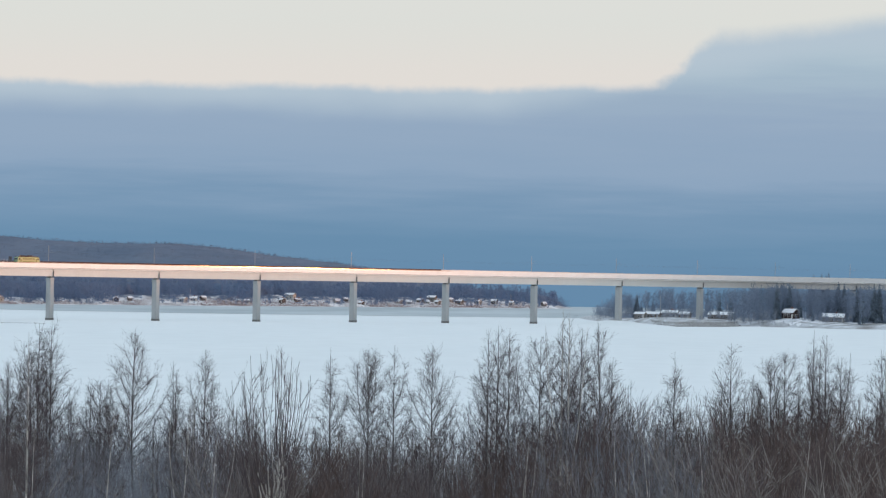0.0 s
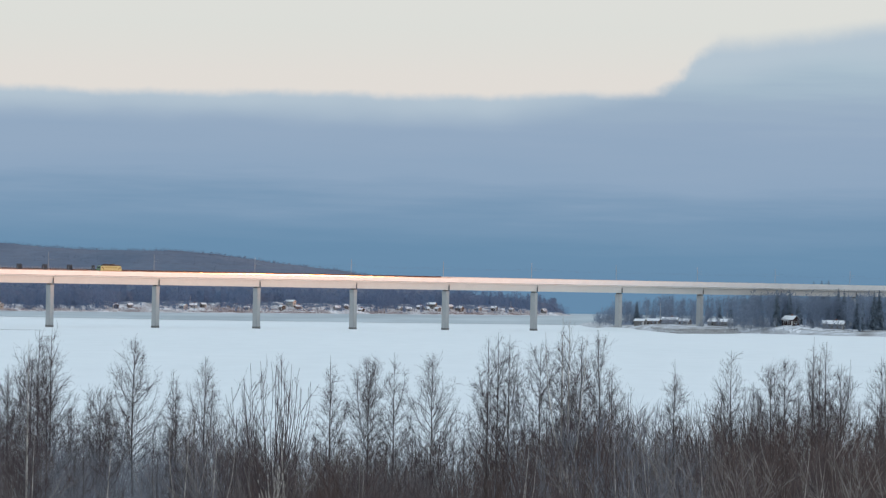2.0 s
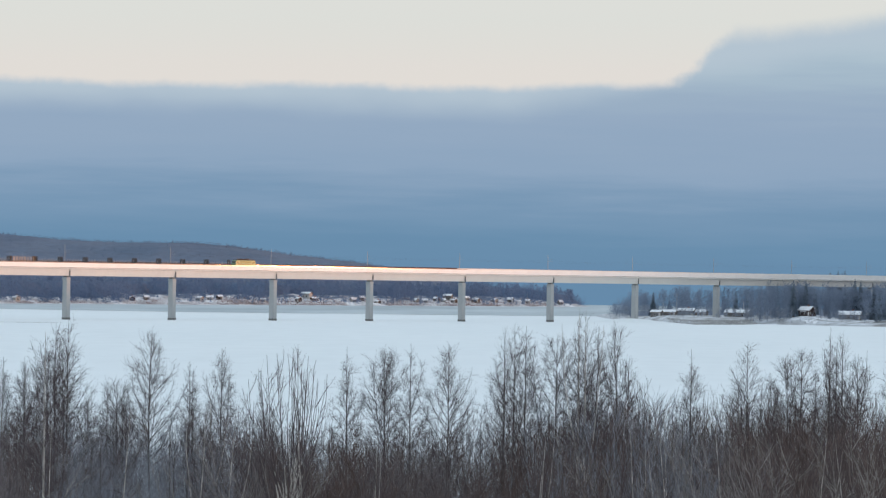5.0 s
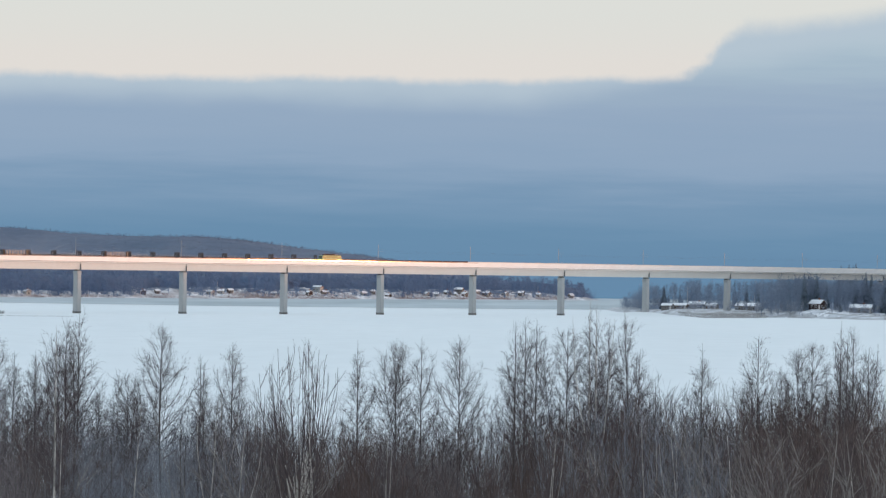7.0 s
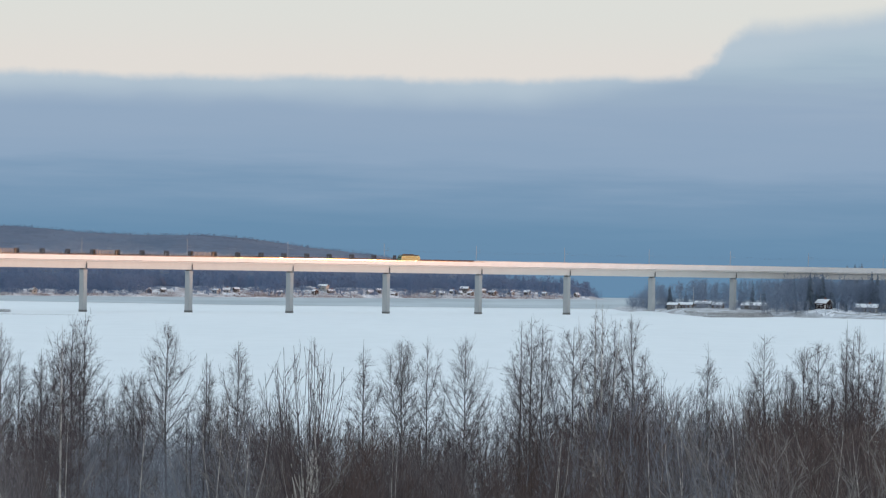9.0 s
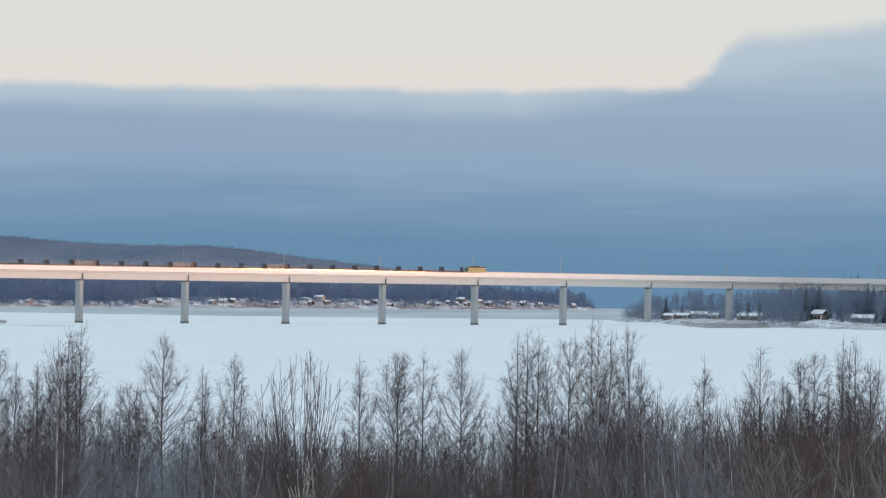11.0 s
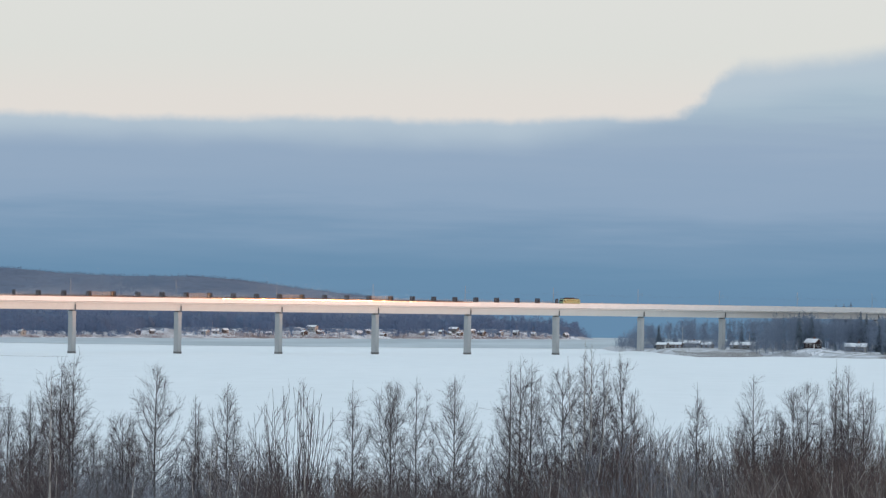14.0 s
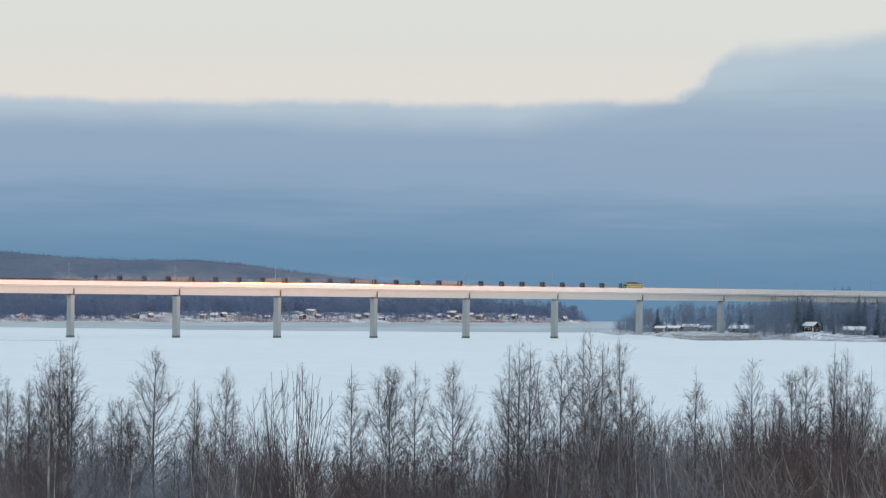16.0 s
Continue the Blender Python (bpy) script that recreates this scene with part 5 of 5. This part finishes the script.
def make_willow_shrubs():
    """Pale many-stemmed shrubs with arching branches, before the thicket."""
    variants = []
    for seed in (71, 72, 73, 74):
        rng = np.random.default_rng(seed)
        n = 6
        a = np.where(rng.uniform(size=n) < 0.75, np.pi, 0.0) + rng.normal(0, 0.7, n)
        start = np.stack([0.15 * np.cos(a), 0.15 * np.sin(a), np.zeros(n)], 1)
        stems = bows(start, a, rng.uniform(0.05, 0.35, n), rng.uniform(0.35, 0.80, n), 6.4 * rng.uniform(0.7, 1.0, n), 9, rng, 0.06)
        side = offshoots(stems, 60, 0.25, 0.95, 0.5, lambda u, c: rng.uniform(0.5, 1.7, c) * (1.2 - 0.6 * u), rng, 4, 0.25)
        tw = offshoots(side, 150, 0.15, 1.0, 0.55, lambda u, c: rng.uniform(0.15, 0.6, c), rng, 2, 0.2)
        cm = mesh_of("crown", *join_pieces([tubes(*chain(stems, 0.0140, 0.0050), 5), tubes(*chain(side, 0.0072, 0.0038), 3), tubes(*chain(tw, 0.0044, 0.0026), 2)]))
        cm.materials.append(WILLOW)
        variants.append(cm)
    rng = random.Random(6)
    for i, (x, y, top) in enumerate(((-14.0, 124, 13.9), (-8.0, 122, 13.5), (-5.4, 121, 13.7), (-6.3, 126, 13.8), (5.9, 122, 13.7), (8.2, 118, 14.0), (9.3, 121, 14.3), (10.0, 117, 13.9),
                                     (8.8, 125, 14.4), (10.9, 124, 14.2), (12.0, 120, 14.2), (13.2, 122, 14.3), (13.9, 119, 14.0), (10.4, 119, 14.1), (14.9, 121, 13.9))):
        g = float(near_bank_z(np.array(x), np.array(float(y)))) - 0.1
        size = (top - g) / 5.2
        ob = thing("willow_shrub", "pale bare willow shrub with arching stems", "shrub", pose(x, y, g, 0, 0, rng.uniform(-30, 30)), "willow shrubs on the near bank")
        ob.scale = (size, size, size)
        part("stool", cyl(0.28, 0.5, (0, 0, 0.2), "z", 9, 0.16), BIRCH, ob, "knotty root stool")
        part("crown", variants[i % 4], WILLOW, ob)


def make_far_scrub():
    """Low reddish bushes and drifts along the far waterline."""
    rng = np.random.default_rng(37)
    n = 30000
    x = rng.uniform(-480, 104, n)
    y = far_shore_y(x) + 4 + np.interp(x, (-230, -195), (26, 62)) * rng.uniform(size=n) ** 2.2
    keep = (rng.uniform(size=n) < np.interp(x, (-230, -195), (0.35, 1.0))) & (np.sin(x / 9.0) + np.sin(x / 23.0 + 1) + rng.normal(0, 0.7, n) > -0.2)
    x, y = x[keep], y[keep]
    p = np.stack([x, y, far_land_z(x, y) - 0.1], 1)
    q = p + np.stack([rng.normal(0, 0.5, len(p)), rng.normal(0, 0.5, len(p)), rng.uniform(0.3, 1.7, len(p)) * (0.7 + 0.5 * np.sin(x / 31.0) ** 2)], 1)
    me = mesh_of("shore_scrub", *tubes(p, q, np.full(len(p), 0.10), np.full(len(p), 0.04), 2))
    me.materials.append(SCRUB_RED)
    tagged(new("shore_scrub", me), "low reddish-brown bushes along the far waterline", "scrub", kind="stuff")


make_willow_shrubs()
make_far_scrub()
make_foreground_trees()
make_brush()
make_shore_woods()
make_far_woods()
make_reeds()

# ---------------------------------------------------------------- cottages


def make_house(label, x, y, z, length, depth, wall_h, roof_h, turn, wall_mat, chimney=True, windows=3, gable_windows=1, porch=False, name="cottage", trim=None):
    """A timber house: walls with gables, snowy overhanging roof, windows with frames, a door. Its long side faces local -y."""
    trim = trim or WHITE_WOOD
    h = thing(name, label, "house", pose(x, y, z, 0, 0, turn), "shore cottages")
    L, D = length / 2, depth / 2
    bm = prism(((-D, -0.6), (D, -0.6), (D, wall_h), (0, wall_h + roof_h), (-D, wall_h)), length)
    bmesh.ops.rotate(bm, verts=bm.verts, matrix=pose(0, 0, 0, 0, 0, 90).to_3x3())
    part("wall", bm, wall_mat, h)
    pitch = math.degrees(math.atan2(roof_h, D))
    slope = math.hypot(roof_h, D) + 0.55
    for side in (-1, 1):
        m = pose(0, side * D / 2 * 1.06, wall_h + roof_h / 2 + 0.10, -side * pitch)
        roof = part("roof", box((length + 0.9, slope, 0.16), (0, 0, 0), 0.03), BROWN_WOOD, h, at=m)
        part("snow_cover", box((length + 0.8, slope - 0.08, 0.34), (0, 0, 0.24), 0.13), SNOW, roof, "thick snow on the roof")
    if chimney:
        part("chimney", box((0.7, 0.7, 1.6), (L * 0.25, 0, wall_h + roof_h + 0.5), 0.04), BRICK, h)

    def window(px, py, pz, across, wx=1.1, wz=1.2):
        size = (wx, 0.12, wz) if across == "y" else (0.12, wx, wz)
        inner = (wx - 0.24, 0.16, wz - 0.24) if across == "y" else (0.16, wx - 0.24, wz - 0.24)
        fr = part("window", box(size, (px, py, pz), 0.02), trim, h)
        part("pane", box(inner, (px, py, pz), 0.01), GLASS, fr)

    for i in range(windows):
        window(-L + length * (i + 0.7) / (windows + 0.6), -D - 0.03, wall_h * 0.55, "y")
    for s in (-1, 1):
        for i in range(gable_windows):
            window(s * (L + 0.03), (i - (gable_windows - 1) / 2) * depth * 0.42, wall_h * 0.55, "x", 1.2, 1.3)
    part("door", box((0.95, 0.12, 2.0), (L * 0.86, -D - 0.03, 1.0), 0.02), trim, h)
    if porch:
        part("porch_roof", box((length * 0.4, 1.6, 0.2), (0, -D - 0.8, wall_h * 0.85), 0.05), SNOW, h, "snowy porch roof")
        for px in (-length * 0.18, length * 0.18):
            part("porch_post", box((0.14, 0.14, wall_h * 0.85), (px, -D - 1.45, wall_h * 0.42), 0.02), WHITE_WOOD, h)
    return h


def ground_right(x, y):
    return float(right_land_z(np.array(float(x)), np.array(float(y))))


def ground_far(x, y):
    return float(far_land_z(np.array(float(x)), np.array(float(y))))


def make_point_houses():
    z = lambda x, y: ground_right(x, y) - 0.15
    make_house("dark red cottage with white windows and snowy roof", 179.4, 1976, z(179.4, 1976) + 0.2, 6.8, 5.6, 2.5, 1.8, -42, RED_WOOD, windows=2, gable_windows=2, porch=True)
    make_house("long grey-brown cottage under a snowy roof", 151.0, 2066, z(151.0, 2066) - 0.3, 13.4, 6.4, 2.3, 1.4, -20, GREY_WOOD, chimney=False, windows=3, gable_windows=1)
    make_house("low grey boathouse with a snowy roof", 109.2, 2094, z(109.2, 2094), 5.5, 4.6, 2.1, 1.0, -22, GREY_WOOD, chimney=False, windows=1, gable_windows=0, name="boathouse")
    make_house("low brown boathouse with a snowy roof", 116.4, 2102, z(116.4, 2102), 7.6, 5.0, 1.9, 1.1, -18, BROWN_WOOD, chimney=False, windows=2, gable_windows=1, name="boathouse")
    make_house("low grey summer cottage among bare bushes", 126.6, 2116, z(126.6, 2116), 8.4, 6.0, 2.5, 1.3, -14, GREY_WOOD, windows=3)
    make_house("low brown shed with snowy roof", 134.4, 2112, z(134.4, 2112), 5.5, 5.0, 1.9, 1.2, -24, BROWN_WOOD, chimney=False, windows=1, name="shed")
    make_house("grey-brown cottage half hidden by bare trees", 201.5, 1978, z(201.5, 1978), 11.0, 6.5, 2.2, 1.7, -12, GREY_WOOD, windows=3)
    for x, y, top, g in ((112.4, 2090, 10.6, ground_right(112.4, 2090)), (153.8, 2066, 10.8, ground_right(153.8, 2066)), (121.5, 2122, 14.0, ground_right(121.5, 2122)),
                         (58.5, 3118, 11.0, ground_far(58.5, 3118)), (45.5, 3095, 10.0, ground_far(45.5, 3095)), (-178.0, 2795, 12.5, ground_far(-178.0, 2795))):
        g -= 0.1
        pole = thing("flagpole", "tall white flagpole in a cottage yard", "flagpole", pose(x, y, g), "flagpoles")
        part("pole", cyl(0.12, top - g, (0, 0, (top - g) / 2), "z", 10, 0.06), WHITE_WOOD, pole)
        part("knob", cyl(0.16, 0.2, (0, 0, top - g + 0.1), "z", 10, 0.06), WHITE_WOOD, pole)


def make_far_houses():
    rng = random.Random(12)
    spots = ((-296, 2), (-217, 22), (-176, 24), (-170, 34), (-139, 10), (-110, 40), (-104, 26), (-76, 20), (-58, 8), (-29, 12), (-14, 26), (-5, 40), (-9, 30), (17, 24), (32, 22), (45, 18), (59, 16), (-70, 34), (-64, 14), (-22, 16), (0, 18), (10, 34), (-115, 18), (-182, 16), (-226, 12), (86, 6))
    mats = (PALE_WOOD, RED_WOOD, PALE_WOOD, RED_WOOD, GREY_WOOD, PALE_WOOD, BROWN_WOOD)
    names = {PALE_WOOD: "pale grey", RED_WOOD: "red", GREY_WOOD: "grey", BROWN_WOOD: "brown"}
    for i, (x, back) in enumerate(spots):
        y = float(far_shore_y(np.array(float(x)))) + 14 + back
        z = float(far_land_z(np.array(float(x)), np.array(y))) - 0.1
        m = mats[i % 7]
        big = i in (5, 11)
        make_house("small %s wooden cottage with snowy roof on the far shore" % names[m], x, y, z, 7.0 if big else rng.uniform(3.2, 5.6), 5.0 if big else 3.6, 3.6 if big else rng.uniform(1.7, 2.3),
                   rng.uniform(0.9, 1.6), rng.uniform(-70, 40), m, chimney=i % 2 == 0, windows=2, gable_windows=1)


make_point_houses()
make_far_houses()

# ---------------------------------------------------------------- the road and the lorry
ROAD_Z = 14.70


def make_road():
    bm = box((900, 9.0, 0.25), (30, 32.4, ROAD_Z - 0.125), 0.03)
    road = part("road", bm, ASPHALT)
    tagged(road, "asphalt road with packed snow running along the bank", "road", kind="structure")


def tyre_wheel(parent, x, y, r=0.5):
    w = part("wheel", cyl(r, 0.32, (0, 0, 0), "y", 24), DARK_RUBBER, parent, "black road wheel", at=pose(x, y, r))
    part("rim", cyl(r * 0.55, 0.34, (0, 0, 0), "y", 18), STEEL, w, "steel rim")


def make_lorry():
    """Tractor and box trailer; local +x is forward, the trailer's rear stands at x = 0."""
    lorry = thing("lorry", "articulated lorry with a long dirty white box trailer", "lorry", pose(0, 32.4, ROAD_Z))
    W = 2.55
    part("trailer_side", box((11.45, W, 2.725), (5.80, 0, 2.5425), 0.02), TRAILER_WHITE, lorry, "dirty white box panels")
    part("roof", box((11.5, W + 0.02, 0.085), (5.80, 0, 3.9475), 0.03), TRAILER_ROOF, lorry, "pale beige roof with a rounded edge")
    for s in (-1, 1):
        for z in (3.941, 3.915):
            part("groove_strip", box((11.4, 0.012, 0.007), (5.80, s * (W / 2 + 0.009), z)), TRAILER_RAIL, lorry, "thin grey groove strip")
    front = prism(((11.53, 1.18), (13.52, 1.18), (13.45, 3.66), (13.40, 3.73), (11.53, 3.89)), W - 0.04, 0.02)
    part("trailer_front", front, TRAILER_GREY, lorry, "grey-green front section with a sloping top")
    cap = prism(((11.50, 3.875), (13.44, 3.715), (13.48, 3.805), (11.50, 3.985)), W + 0.03, 0.02)
    part("sloping_rail", cap, TRAILER_RAIL, lorry, "dark grey sloping edge rail")
    for s in (-1, 1):
        part("corner_post", box((0.16, 0.06, 2.76), (0.09, s * (W / 2 + 0.005), 2.56), 0.02), TRAILER_WHITE, lorry)
        part("rear_seal", box((0.05, 0.08, 2.80), (-0.03, s * (W / 2 - 0.04), 2.56), 0.02), REAR_GREY, lorry, "dark rubber door seal")
        part("marker_lamp", box((0.17, 0.06, 0.05), (11.64, s * (W / 2 + 0.02), 3.955), 0.015), ORANGE_LENS, lorry, "orange marker lamp")
        part("side_sign", box((0.27, 0.03, 0.12), (11.80, s * (W / 2 - 0.01), 3.775), 0.01), BLUE_PAINT, lorry, "small blue side sign")
        part("front_post", box((0.10, 0.06, 2.7), (11.50, s * (W / 2 + 0.005), 2.55), 0.02), TRAILER_GREY, lorry)
        part("side_skirt", box((6.0, 0.05, 0.75), (6.4, s * (W / 2 - 0.05), 0.85), 0.02), TRAILER_RAIL, lorry)
    part("rear_top_rail", box((0.22, W - 0.02, 0.014), (0.05, 0, 3.993), 0.004), REAR_GREY, lorry, "dark rail over the rear doors")
    # shade on the rear face is put into the doors' colour
    part("rear_doors", box((0.06, W - 0.1, 2.6), (0.03, 0, 2.5), 0.02), REAR_GREY, lorry, "rear doors in a grey darkened as an unlit face")
    part("chassis", box((12.8, 0.9, 0.3), (6.6, 0, 1.02), 0.04), LOCO_DARK, lorry)
    part("bumper", box((0.12, 2.4, 0.18), (0.1, 0, 0.55), 0.03), STEEL, lorry)
    part("tractor_frame", box((6.0, 0.95, 0.3), (13.4, 0, 0.78), 0.04), LOCO_DARK, lorry)
    cab_side = ((14.35, 0.75), (16.45, 0.75), (16.5, 1.7), (16.3, 2.7), (15.98, 3.0), (15.5, 3.13), (14.85, 3.16), (14.25, 3.11), (14.1, 2.95))
    cab = part("cab", prism(cab_side, 2.46, 0.10), CAB_PAINT, lorry, "silver-white low cab with rounded roof")
    part("windscreen", box((0.05, 2.1, 0.85), (16.40, 0, 2.2), 0.02, pose(0, 0, 0, 0, -13)), GLASS, cab)
    for s in (-1, 1):
        part("side_window", box((1.0, 0.05, 0.7), (15.55, s * 1.23, 2.25), 0.03), GLASS, cab)
        part("mirror", box((0.16, 0.22, 0.6), (16.3, s * 1.42, 2.2), 0.04), LOCO_DARK, cab)
        part("headlamp", box((0.06, 0.36, 0.22), (16.48, s * 0.95, 1.05), 0.02), WHITE_WOOD, cab)
    for x in (1.6, 2.9, 4.2, 12.3, 15.5):
        for s in (-1, 1):
            tyre_wheel(lorry, x, s * 1.1)
    return lorry


def make_snow_dust():
    """Snow whirled up along the rear half of the train, as many tiny flakes."""
    rng = np.random.default_rng(41)
    n = 60000
    s = -rng.uniform(0, 1, n) ** 0.8 * 260
    y = rng.normal(1.5, 2.2, n)
    z = 1.6 + np.abs(rng.normal(0, 4.4, n)) * (0.55 + 0.3 * np.sin(s / 17.0) + 0.15 * np.sin(s / 5.3))
    p = np.stack([s, y, z], 1)
    q = p + rng.normal(0, 0.04, (n, 3))
    me = mesh_of("snow_dust", *tubes(p, q, np.full(n, 0.026), np.full(n, 0.022), 2))
    me.materials.append(DUST)
    return tagged(new("snow_dust", me), "fine snow whirled up behind the moving train", "snow dust", kind="stuff")


make_road()
SNOW_DUST = make_snow_dust()
LORRY = make_lorry()

# ---------------------------------------------------------------- what moves
TRAIN_AT, TRAIN_SPEED = -6.8, 23.03        # place of the locomotive's front on the bridge at the start, metres a second
LORRY_AT, LORRY_SPEED = 2.28, 24.9         # place of the trailer's rear at 14.9 s


def motions():
    times = [-1.0 + 0.5 * i for i in range(37)]
    walk(LOCO, [(t, on_bridge(TRAIN_AT + TRAIN_SPEED * t - 6.3, 0, RAIL_Z)) for t in times])
    for k, w in enumerate(WAGONS):
        walk(w, [(t, on_bridge(TRAIN_AT + TRAIN_SPEED * t - 14.7 - 6.95 - 13.9 * k, 0, RAIL_Z)) for t in times])
    walk(SNOW_DUST, [(t, on_bridge(TRAIN_AT + TRAIN_SPEED * t - 110, 0, RAIL_Z)) for t in times])
    walk(LORRY, [(t, pose(LORRY_AT - LORRY_SPEED * (t - 14.9), 32.4, ROAD_Z, 0, 0, 180) @ pose(0, 0, 0, 0, 0.42)) for t in times])


motions()
